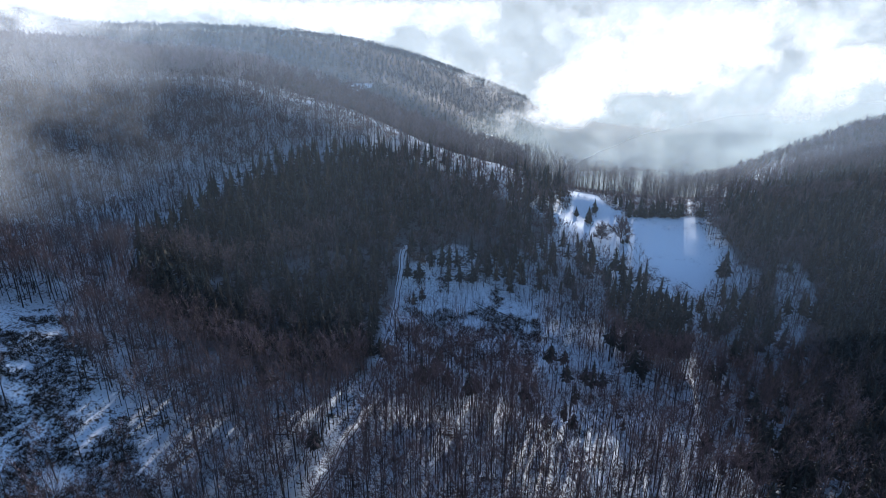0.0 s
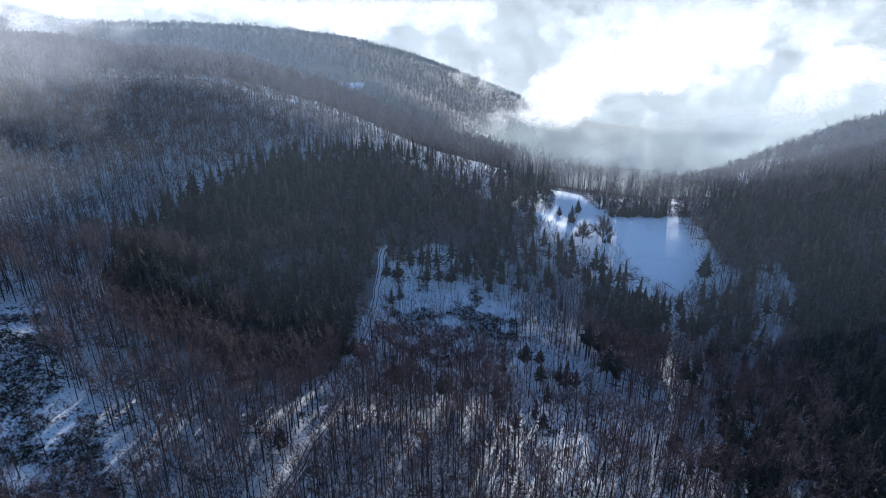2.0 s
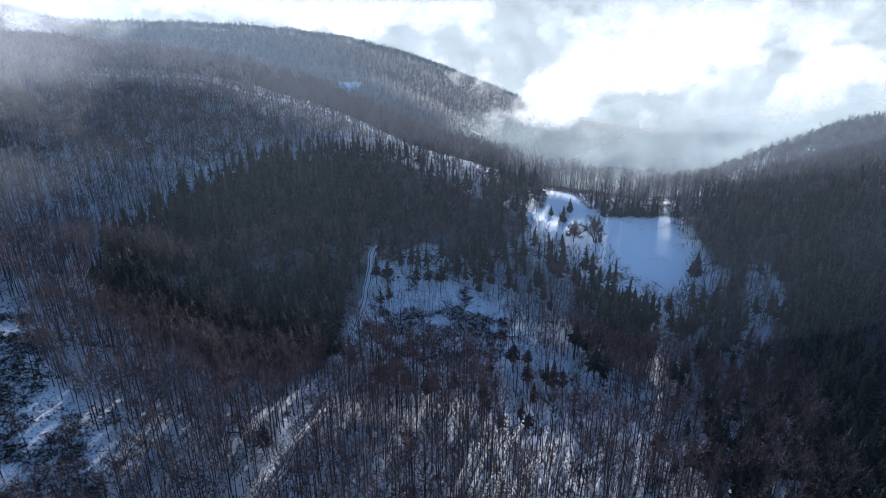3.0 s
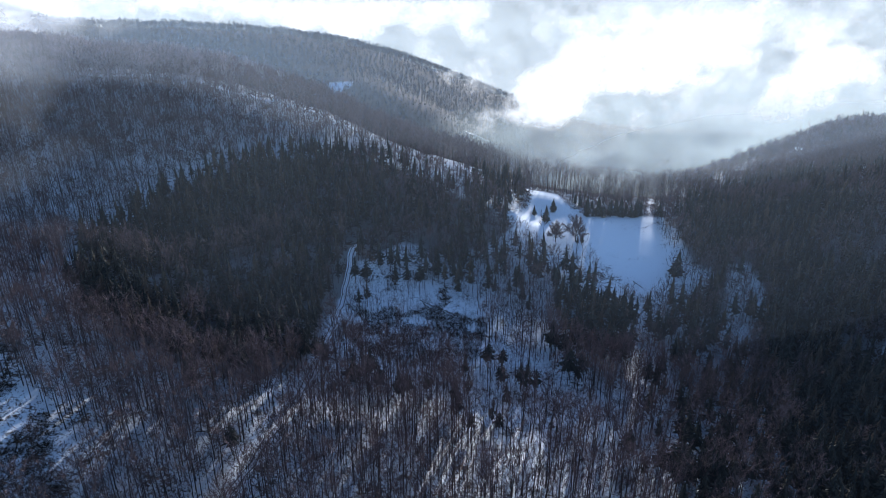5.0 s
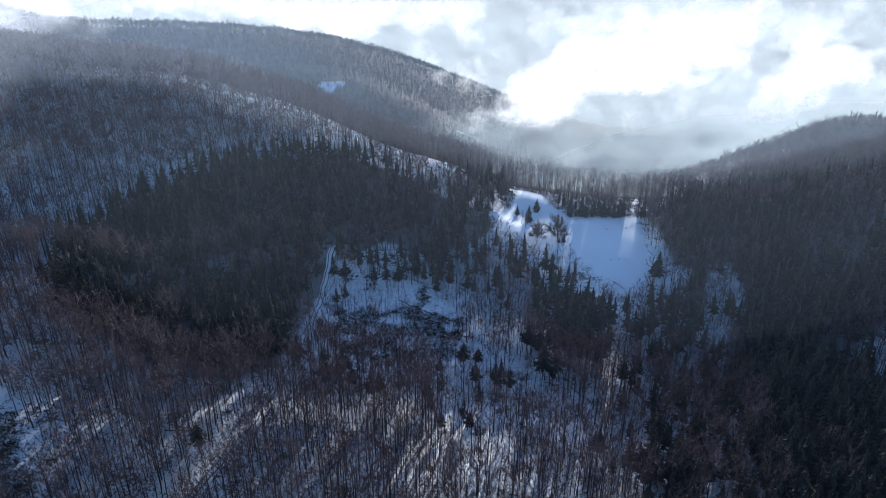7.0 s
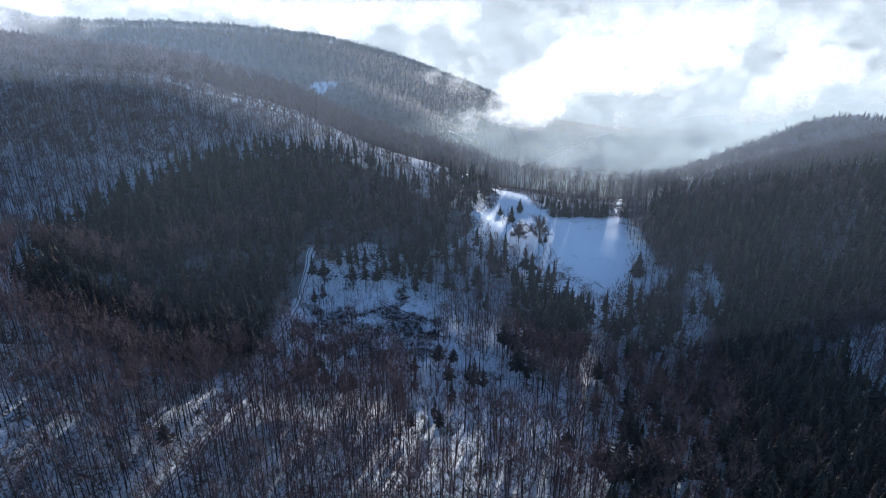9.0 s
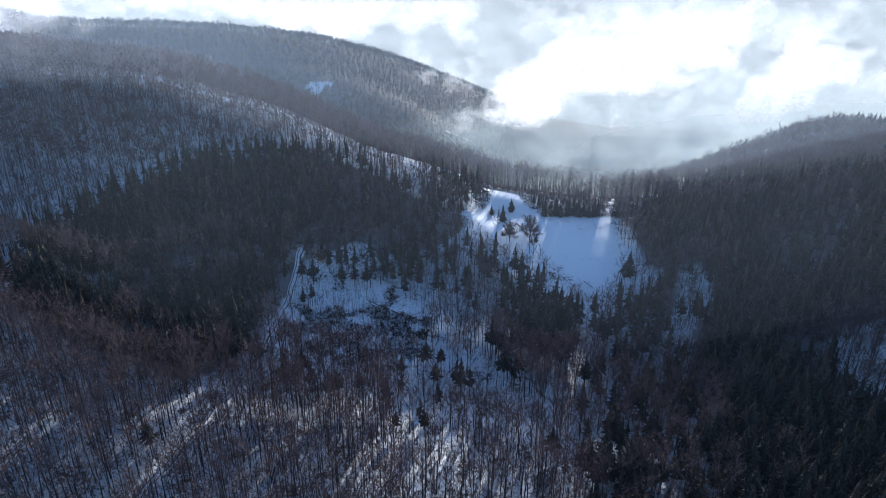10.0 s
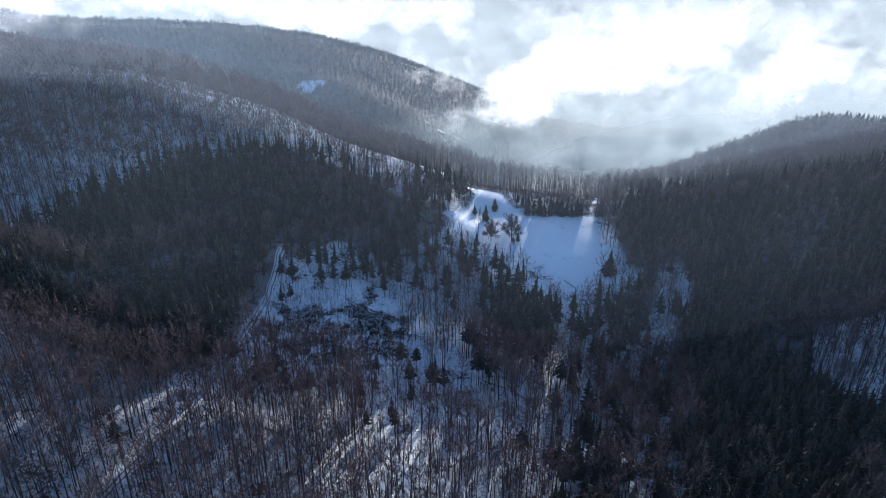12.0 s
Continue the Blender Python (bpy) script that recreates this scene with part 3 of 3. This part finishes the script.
# middle slope and ridge
x, y, r = scatter(-430, 430, 262, 590, 4.5, 2)
ok = not_open(x, y) & in_sight(x, y) & (r > conifer_share(x, y)) & (patchy(x, y, 22, 5.1) > -0.5)
x, y = x[ok], y[ok]
tall = np.random.default_rng(9).uniform(15, 22, len(x))
high = land(x, y) + 14 * patchy(x, y, 25, 9.9) + 8 * r[ok] > 140
forest("frosted_wood", mid_shapes, stand(x, y)[high], tall[high], [BEECH_BARK, FROST_TWIG], "bare beech wood with rime-white crowns on the hilltop", "trees", 17)
saddle = inside(SADDLE, x, y)
forest("beech_wood", airy_shapes, stand(x, y)[saddle & (r[ok] < 0.75)], tall[saddle & (r[ok] < 0.75)] + 4, [BEECH_BARK, BEECH_TWIG], "tall thin bare beeches behind the snowy meadow", "trees", 18)
fore = ~high & ~saddle & (y < 350)
forest("beech_wood", fine_shapes, stand(x, y)[fore], tall[fore], [BEECH_BARK, BEECH_TWIG], "bare beech wood between clearing and meadow", "trees", 19)
rest = ~(high | saddle | fore)
forest("beech_wood", mid_shapes, stand(x, y)[rest], tall[rest], [BEECH_BARK, BEECH_TWIG], "bare leafless beech wood on a snowy hillside", "trees", 10)

# woods of the far ridge, valley and right-hand hill
x, y, r = scatter(-900, 900, 590, 1300, 6.7, 3)
ok = in_sight(x, y, -60) & ((r > 0.75) | (y > 770) | (x > 170)) & (patchy(x, y, 45, 2.2) > -0.5) & (far_clearing(x, y) > 1) & ~inside(RIGHT_HILL, x, y) & ~((x > 170) & (y > 880))
x, y = x[ok], y[ok]
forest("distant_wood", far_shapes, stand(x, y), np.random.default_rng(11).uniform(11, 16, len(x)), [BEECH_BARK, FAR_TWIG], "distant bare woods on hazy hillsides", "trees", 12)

# conifer woods
x, y, r = scatter(-180, 450, 118, 470, 4.3, 4)
ok = not_open(x, y) & in_sight(x, y) & (r < conifer_share(x, y))
x, y = x[ok], y[ok]
size = np.random.default_rng(13).uniform(13, 22, len(x))
close = np.zeros(len(x), bool)
close[np.argsort(np.hypot(x - 130, y - 185))[:180]] = True
edge = (y < 255 + 45 * patchy(x, y, 22, 1.9)) & ~close
forest("conifer_wood", tall_spruce, stand(x, y)[edge], size[edge], [PINE_BARK, NEEDLE], "dense dark green spruce wood on a steep slope", "trees", 16)
far_off = ~(close | edge)
forest("conifer_wood", wood_spruce, stand(x, y)[far_off], size[far_off], [PINE_BARK, NEEDLE], "dense dark green spruce and pine wood", "trees", 14)

# single conifers of the meadow, the scrub and the glade
slim_spruce = [spruce(160 + s, 20.0, tiers=20, arms=13, low=0.32 + 0.06 * s, girth=0.145 + 0.025 * (s % 2), ragged=0.8, bushy=0.85, core=0.32) for s in range(4)]
MEADOW_SPRUCES = [(169, 334, 17), (97, 384, 12), (104, 398, 10), (90, 391, 7), (116, 358, 6), (113, 357, 4)]
HEDGE_SPRUCES = [(126, 392, 12), (130, 392, 5), (134, 394, 12), (137, 391, 8), (142, 393, 11), (146, 395, 11), (149, 393, 12), (153, 395, 8), (156, 393, 9), (160, 394, 12), (163, 396, 10), (177, 396, 12), (121, 409, 6), (124, 406, 7), (128, 404, 6), (132, 404, 6)]
GLADE_SPRUCES = [(82, 258, 23), (87, 254, 20), (66, 228, 20), (70, 227, 16), (57, 246, 13), (56, 217, 16), (94, 242, 18), (50, 244, 17), (40, 224, 14), (40, 195, 12), (51, 196, 13), (73, 202, 9), (36, 207, 11), (86, 236, 22), (91, 237, 18), (84, 262, 19), (125, 243, 19), (120, 186, 24), (143, 202, 22), (133, 216, 20), (49, 203, 15), (39, 238, 14), (55, 230, 17), (64, 233, 15)]
SLOPE_SPRUCES = [(-68, 199, 20), (-71, 202, 16), (-45, 172, 17), (-24, 233, 18), (-32, 233, 19), (-28, 236, 16), (-9, 219, 20), (-4, 221, 18), (-2, 223, 21), (2, 219, 16), (11, 211, 19), (14, 214, 16), (34, 215, 17), (22, 219, 16)]
BORDER_SPRUCES = [(99, 322, 23), (103, 321, 20), (72, 299, 15), (75, 292, 17), (70, 309, 17), (89, 321, 12), (85, 325, 14), (81, 320, 15), (79, 328, 14), (-19, 301, 17), (-13, 301, 17), (3, 300, 19), (9, 303, 18), (16, 302, 18), (24, 312, 16), (37, 300, 16), (98, 278, 20), (104, 274, 23), (107, 268, 22), (113, 264, 24), (119, 264, 22), (125, 271, 23), (122, 281, 24), (117, 285, 25), (131, 287, 23), (112, 288, 22), (140, 279, 22), (144, 278, 24), (150, 284, 21), (158, 277, 20), (160, 268, 22), (167, 273, 19), (-11, 286, 14), (-15, 284, 13)]
CORNER_SPRUCES = [(112, 176, 22), (114, 173, 24), (117, 174, 21), (127, 174, 20), (123, 177, 21), (110, 181, 20), (100, 187, 18), (104, 180, 12)]
k = 0
for kind, where in (("on the snowy meadow", MEADOW_SPRUCES), ("in a row along the meadow", HEDGE_SPRUCES), ("among bare trees in the snowy glade", GLADE_SPRUCES), ("in the bare beech wood", SLOPE_SPRUCES), ("at the edge of the clearing", BORDER_SPRUCES), ("on the steep snowy bank", CORNER_SPRUCES)):
    low = kind in ("on the snowy meadow", "in a row along the meadow")
    shapes = [spruce(80 + k + i, 14.0, tiers=20, arms=13, low=0.03, girth=0.25 if "row" in kind else 0.26, bushy=1.1, ragged=0.5, core=0.62) if low else slim_spruce[(k + i) % 4] for i in range(3)]
    conifers = [(tree_thing("spruce_tree", shape, (PINE_BARK, NEEDLE), "dark green spruce tree " + kind, "tree", "spruces " + kind, 0.15 + 0.2 * i), 14.0 if low else 20.0) for i, shape in enumerate(shapes)]
    plant(conifers, [(a, b, float(land(a, b))) for a, b, c in where], [c * (1.12 if "row" in kind else 1.0) for a, b, c in where], 15 + k)
    k += 3
conifers = [(tree_thing("spruce_tree", shape, (PINE_BARK, NEEDLE), "dark spruce in a dense conifer wood", "tree", "spruces of the dark wood", 0.2 * i), t) for i, (shape, t) in enumerate(tall_spruce)]
plant(conifers, stand(x, y)[close], size[close], 19)

x, y, r = scatter(255, 600, 395, 700, 5.2, 33)
ok = inside(RIGHT_HILL, x, y) & ~inside(DARKWOOD, x, y) & (r < 0.85)
x, y = x[ok], y[ok]
forest("conifer_wood", small_spruce, stand(x, y), np.random.default_rng(34).uniform(12, 19, len(x)), [PINE_BARK, NEEDLE], "dark conifers on a hazy hillside", "trees", 35)

# two broad bare trees on the meadow
lone = [(tree_thing("bare_tree", lone_tree(90 + i), (BEECH_BARK, BEECH_TWIG), "broad leafless tree standing alone on snow", "tree", "bare trees on the meadow", 0.6), 16.0) for i in range(2)]
plant(lone, [(a, b, float(land(a, b))) for a, b in ((99, 356), (112, 358))], [14, 17], 20)

# saplings and scrub of the open ground
x, y, r = scatter(-30, 125, 150, 312, 2.3, 21)
ok = (inside(SCRUBLAND, x, y) | inside(GLADE, x, y)) & (patchy(x, y, 16, 1.4) > 0.0) & (off_line(LANE, x, y) > 3)
x, y = x[ok], y[ok]
thin = [(beech(100 + i, 9.0, sides=3, limbs=6, twig=7, width=0.05, first=0.25), 9.0) for i in range(4)]
forest("sapling_thicket", thin, stand(x, y), np.random.default_rng(22).uniform(3, 9, len(x)), [BEECH_BARK, BEECH_TWIG], "thicket of thin bare saplings in snow", "saplings", 23)
x, y, r = scatter(-240, 125, 125, 312, 1.7, 24)
pa = patchy(x, y, 9, 6.6)
ok = ((inside(SCRUBLAND, x, y) & (pa > np.where(y < 287, -0.26, 0.2))) | (inside(GLADE, x, y) & (pa > 0.34)) | (inside(CLEARING, x, y) & (patchy(x, y, 15, 8.1) + 0.7 * pa > -0.14))) & (off_line(LANE, x, y) > 3) & (off_line(SIDE_PATH, x, y) > 2.5) & (off_line(SUN_SLOT, x, y) > 3.4) & (off_line(SMALL_SUN_SLOT, x, y) > 2.6)
x, y = x[ok], y[ok]
forest("scrub", [((scrub_bush(120 + i),), 1.0) for i in range(5)], stand(x, y), np.random.default_rng(25).uniform(0.7, 1.9, len(x)) * (1 + 0.4 * inside(CLEARING, x, y) + 0.4 * inside(SCRUBLAND, x, y)), [SCRUB], "low dark brown scrub poking through snow", "scrub", 26)
x, y, r = scatter(84, 250, 396, 462, 2.3, 30)
ok = ~inside(MEADOW, x, y) & (patchy(x, y, 9, 3.1) > -0.4) & (off_line(RIDGE_ROAD, x, y) > 4) & (off_line(SUN_SLOT, x, y) > 1.2)
x, y = x[ok], y[ok]
forest("brown_thicket", [((scrub_bush(140 + i, 1.0, 26),), 1.0) for i in range(4)], stand(x, y), np.random.default_rng(31).uniform(1.2, 3.2, len(x)), [BEECH_TWIG], "reddish brown bare thicket behind the meadow", "thicket", 32)
x, y, r = scatter(120, 178, 372, 392, 1.1, 27)
ok = (patchy(x, y, 5, 2.1) > 0.15) & (np.abs(y - 382 - 3 * np.sin(x / 9)) < 5) & (x > 128)
x, y = x[ok], y[ok]
forest("dry_grass", [((scrub_bush(130 + i, 1.0, 14),), 1.0) for i in range(3)], stand(x, y), np.random.default_rng(28).uniform(0.25, 0.6, len(x)), [SCRUB], "tufts of dry grass in the meadow snow", "grass", 29)


def fallen_log(x0, y0, x1, y1, thick, seed):
    """A felled or fallen trunk with the stubs of its boughs, lying on the snow."""
    rng = np.random.default_rng(seed)
    s = np.linspace(0, 1, 7)
    X, Y = x0 + (x1 - x0) * s, y0 + (y1 - y0) * s
    stem, stubs = Shape(), Shape()
    P = np.column_stack([X, Y, land(X, Y) + thick * 0.7 + 0.15])
    stem.add(*tube(P, thick * (1 - 0.75 * s), 6))
    for i in range(12):
        u = rng.uniform(0.3, 1)
        p = np.array([np.interp(u, s, P[:, k]) for k in range(3)])
        w = rng.normal(0, 1, 3) * [1, 1, 0.5] + [0, 0, 0.7]
        w *= rng.uniform(1.0, 2.6) / np.linalg.norm(w)
        stubs.add(*tube([p, p + w * 0.5 + [0, 0, 0.1], p + w], [0.07, 0.05, 0.015], 3))
    root = tagged(new("fallen_log"), "dark fallen tree trunk lying across snow", "log", "fallen logs")
    for nm, sh in (("stem", stem), ("branch_stubs", stubs)):
        v, f = sh.done()
        ob = new(nm, mesh_object(nm, v, f, [DEADWOOD], tone=np.full(len(v), rng.random())))
        ob.parent = root
    return root


for i, (a, b, c, d) in enumerate([(16, 295, 30, 289), (30, 289, 44, 282), (18, 293, 26, 286), (90, 266, 103, 256), (101, 258, 117, 243), (95, 252, 104, 245), (88, 240, 100, 236), (100, 240, 108, 228), (141, 327, 146, 322), (-62, 182, -50, 184)]):
    fallen_log(a, b, c, d, 0.24, 200 + i)


# ---------------------------------------------------------------- vapour
def bank(name, at, size, mat, label, bulge=30.0, seed=1, turn=0.0, category="fog"):
    """A billow of fog: a broad curved sheet, rough in depth."""
    rng = np.random.default_rng(seed)
    nu, nv = 40, 20
    u, v = np.meshgrid(np.linspace(0, 1, nu), np.linspace(0, 1, nv))
    ph = rng.uniform(0, 6.28, 4)
    X = (u - 0.5) * size[0]
    Z = (v - 0.5) * size[1]
    Y = bulge * (np.sin(u * 9 + ph[0]) * np.sin(v * 5 + ph[1]) + 0.5 * np.sin(u * 21 + ph[2]) * np.sin(v * 13 + ph[3]))
    i = np.arange(nu * nv).reshape(nv, nu)
    quads = np.stack([i[:-1, :-1], i[:-1, 1:], i[1:, 1:], i[1:, :-1]], -1).reshape(-1, 4)
    me = mesh_object(name, np.stack([X, Y, Z], -1).reshape(-1, 3), quads, [mat], smooth=True)
    uv = me.uv_layers.new(name="UVMap")
    co = np.column_stack([u.ravel(), v.ravel()])[quads.ravel()]
    uv.data.foreach_set("uv", co.astype(np.float32).ravel())
    ob = tagged(new(name, me), label, category, kind="structure")
    ob.matrix_world = pose(*at, 0, 0, turn)
    return ob


def haze_curtain(name, y0, deep, mat, label, top=270.0):
    """A tinted sheet for haze across the slope, none at the ground and full some way above it."""
    xs, hs = np.linspace(-620, 760, 70), np.linspace(0, 1, 24) ** 1.5
    X, H = np.meshgrid(xs, hs)
    Y = y0 + 6 * np.sin(X / 31) + 10 * np.sin(X / 83)
    low = land(X, Y)
    Z = low + H * (top - low)
    i = np.arange(X.size).reshape(X.shape)
    quads = np.stack([i[:-1, :-1], i[:-1, 1:], i[1:, 1:], i[1:, :-1]], -1).reshape(-1, 4)
    me = mesh_object(name, np.stack([X, Y, Z], -1).reshape(-1, 3), quads, [mat], smooth=True)
    uv = me.uv_layers.new(name="UVMap")
    co = np.column_stack([np.full(X.size, 0.5), (np.clip((Z - low) / deep, 0, 1) * np.clip((top - Z) / 40, 0, 1)).ravel() * 0.5])[quads.ravel()]
    uv.data.foreach_set("uv", co.astype(np.float32).ravel())
    tagged(new(name, me), label, "haze", kind="structure")


VALLEY_MIST = vapour("valley_mist", 0.009, 0.3, 0.7, 0.70, (0.31, 0.365, 0.375), edge=(0.0, 0.42), keep=0.75)
# added sheet whose blue tint lifts the dark tones of the near slope
LIFTING_VEIL = vapour("lifting_vapour", 0.01, 0.3, 0.75, 0.0058, (0.48, 0.66, 1.0), edge=(0.0, 0.5), keep=0.7)
# haze of the farther slopes: bluish air-light put into the tint of sheets
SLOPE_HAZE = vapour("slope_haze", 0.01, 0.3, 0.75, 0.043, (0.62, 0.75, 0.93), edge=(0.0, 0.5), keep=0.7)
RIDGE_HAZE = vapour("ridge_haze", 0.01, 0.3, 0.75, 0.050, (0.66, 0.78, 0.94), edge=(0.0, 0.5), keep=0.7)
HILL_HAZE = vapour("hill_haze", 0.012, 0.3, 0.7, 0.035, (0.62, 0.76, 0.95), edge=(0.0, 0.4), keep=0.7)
SADDLE_MIST = vapour("saddle_mist", 0.02, 0.3, 0.75, 0.075, (0.9, 0.94, 1.0), edge=(0.0, 0.5), keep=0.5)
HILL_MIST = vapour("hilltop_mist", 0.014, 0.34, 0.6, 0.55, stretch=(1, 1, 1.5), edge=(0.0, 0.4))
CLOUD = vapour("cloud_vapour", 0.017, 0.0, 1.4, 0.95, (0.50, 0.50, 0.495), stretch=(1, 1, 1.2), edge=(0.0, 0.001), puffs=3.8)
HIGH_CLOUD = vapour("high_cloud_vapour", 0.011, 0.0, 1.3, 0.93, (0.47, 0.48, 0.485), stretch=(1, 1, 1.3), edge=(0.0, 0.001), puffs=3.2)
VALLEY_FOG = vapour("valley_fog", 0.006, 0.3, 0.7, 0.97, (0.235, 0.272, 0.275), edge=(0.0, 0.3), keep=0.9)
# blue air-light before the far ridge, again in a sheet's tint
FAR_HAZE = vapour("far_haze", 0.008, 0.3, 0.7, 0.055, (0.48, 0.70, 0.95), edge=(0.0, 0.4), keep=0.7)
CLOUD_SEA = vapour("cloud_sea", 0.004, 0.3, 0.55, 1.0, (0.235, 0.262, 0.275), edge=(0.0, 0.001), keep=1.0)
WISP = vapour("mist_wisp", 0.016, 0.38, 0.72, 0.42, stretch=(1, 1, 1.3), edge=(0.0, 0.4))

bank("valley_mist", (175, 612, 0), (560, 230), VALLEY_MIST, "grey mist rising from the valley behind the saddle", 10, 30, category="mist")
bank("valley_fog", (680, 862, -30), (1560, 320), VALLEY_FOG, "grey fog lying in the valley", 14, 31, category="fog")
haze_curtain("thin_haze", 128, 130, LIFTING_VEIL, "thin blue-tinted sheet added to lift the dark tones of the near slope", 172.0)
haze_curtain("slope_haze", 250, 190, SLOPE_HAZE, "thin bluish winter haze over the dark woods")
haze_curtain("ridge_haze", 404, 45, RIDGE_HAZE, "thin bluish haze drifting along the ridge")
bank("saddle_mist", (180, 455, 62), (340, 95), SADDLE_MIST, "pale mist drifting through the trees of the saddle", 8, 33, category="mist")
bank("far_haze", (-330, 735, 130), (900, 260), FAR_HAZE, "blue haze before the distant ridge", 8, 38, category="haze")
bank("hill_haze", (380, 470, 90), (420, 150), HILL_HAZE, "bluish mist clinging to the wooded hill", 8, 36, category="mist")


def cloud_sheet(name, y, xs, zs, step, billows, floor, mat, label, seed, rough):
    """Cloud hanging in the air: a billowing sheet, dense where its billows (x, z, half width, half height, weight) are."""
    X, Z = np.meshgrid(np.arange(*xs, step), np.arange(*zs, step))
    fray = np.array([noise.fractal((a / rough, b / rough * 1.3, seed), 0.9, 2.0, 5) for a, b in zip(X.ravel(), Z.ravel())]).reshape(X.shape)
    lift = np.array([noise.fractal((a / rough, b / rough * 1.3, seed + 5.0), 0.9, 2.0, 4) for a, b in zip(X.ravel(), Z.ravel())]).reshape(X.shape)
    Xw, Zw = X + 0.35 * rough * lift, Z + 0.25 * rough * fray
    dense = np.full(X.shape, floor[0]) + floor[1] * np.exp(-(((Z - floor[2]) / floor[3]) ** 2))
    for bx, bz, w, h, weight in billows:
        dense = dense + weight * np.exp(-((((Xw - bx) / w) ** 2 + ((Zw - bz) / h) ** 2) ** 1.3))
    rim = np.clip((zs[1] - Z) / (0.12 * (zs[1] - zs[0])), 0, 1) * np.clip((Z - zs[0]) / (0.15 * (zs[1] - zs[0])), 0, 1) * np.clip((X - xs[0]) / 60, 0, 1) * np.clip((xs[1] - X) / 60, 0, 1)
    dense = np.minimum(dense, 0.9) + 0.3 * fray - 1.6 * (1 - rim)
    Y = y + 0.14 * rough * fray
    i = np.arange(X.size).reshape(X.shape)
    quads = np.stack([i[:-1, :-1], i[:-1, 1:], i[1:, 1:], i[1:, :-1]], -1).reshape(-1, 4)
    me = mesh_object(name, np.stack([X, Y, Z], -1).reshape(-1, 3), quads, [mat], smooth=True, tone=dense.ravel(), attr="puff")
    uv = me.uv_layers.new(name="UVMap")
    uv.data.foreach_set("uv", np.full(quads.size * 2, 0.5, np.float32))
    tagged(new(name, me), label, "cloud", kind="structure")


VALLEY_BILLOWS = [
    (179, 88, 54, 38, 1.0), (117, 91, 62, 29, 0.6), (148, 57, 55, 15, 0.5), (257, 133, 64, 40, 1.1), (342, 157, 77, 42, 1.1),
    (219, 163, 42, 26, 0.8), (322, 103, 43, 24, 0.55), (537, 121, 68, 28, 1.15), (473, 86, 58, 23, 0.8), (427, 59, 59, 16, 0.4),
    (302, 58, 51, 15, 0.4), (402, 100, 32, 18, -0.5), (256, 74, 29, 24, -0.6), (441, 154, 35, 24, -0.5)]
HIGH_BILLOWS = [
    (-183, 172, 208, 41, 1.0), (-1, 154, 104, 39, 0.9), (97, 161, 65, 46, 1.0), (266, 156, 52, 46, 0.9), (-363, 183, 207, 31, 0.9),
    (-555, 200, 206, 21, 0.7), (-787, 199, 207, 21, 0.5), (442, 156, 104, 72, 0.9), (652, 145, 157, 72, 0.9), (903, 134, 144, 61, 0.6),
    (183, 118, 53, 73, -0.6), (-160, 98, 119, 30, -0.4)]
cloud_sheet("valley_cloud", 800, (-60, 900), (-60, 176), 5, VALLEY_BILLOWS, (-0.25, 0.1, 60, 45), CLOUD, "white sunlit cloud billowing over the valley", 3.3, 60.0)
cloud_sheet("high_cloud", 1500, (-1300, 1500), (-120, 290), 12, HIGH_BILLOWS, (-0.2, 0.25, 20, 90), HIGH_CLOUD, "bright broken cloud over the far valley", 7.1, 120.0)


def cloud_sea():
    """The cloud that fills the far valley and towers up behind it, in one billowing sheet."""
    nu, nv = 230, 60
    u, v = np.meshgrid(np.linspace(0, 1, nu), np.linspace(0, 1, nv))
    X, Y = -2800 + 5600 * u, 2600 + 160 * v
    top = np.array([noise.fractal((a / 300, 0.0, 8.2), 0.8, 2.1, 5) for a in X[0]])
    Z = -650 + (980 + 25 * top) * v
    puff = np.array([noise.fractal((a / 210, b / 200, 3.7), 0.85, 2.1, 6) for a, b in zip(X.ravel(), Z.ravel())]).reshape(X.shape)
    Z = Z + 10 * puff
    Y = Y - 28 * puff
    i = np.arange(nu * nv).reshape(nv, nu)
    quads = np.stack([i[:-1, :-1], i[:-1, 1:], i[1:, 1:], i[1:, :-1]], -1).reshape(-1, 4)
    me = mesh_object("cloud_sea", np.stack([X, Y, Z], -1).reshape(-1, 3), quads, [CLOUD_SEA], smooth=True)
    uv = me.uv_layers.new(name="UVMap")
    co = np.column_stack([0.5 + (u.ravel() - 0.5) * 0.2, 0.55 * v.ravel()])[quads.ravel()]
    uv.data.foreach_set("uv", co.astype(np.float32).ravel())
    tagged(new("cloud_sea", me), "sea of pale sunlit cloud filling the far valley", "cloud", kind="structure")


cloud_sea()
bank("mist_wisp", (-152, 168, 193), (210, 112), WISP, "thin grey mist drifting before the hillside", 12, 71, category="mist")
bank("mist_wisp", (-480, 740, 192), (330, 110), HILL_MIST, "mist hanging on the wooded hilltop", 20, 73, category="mist")
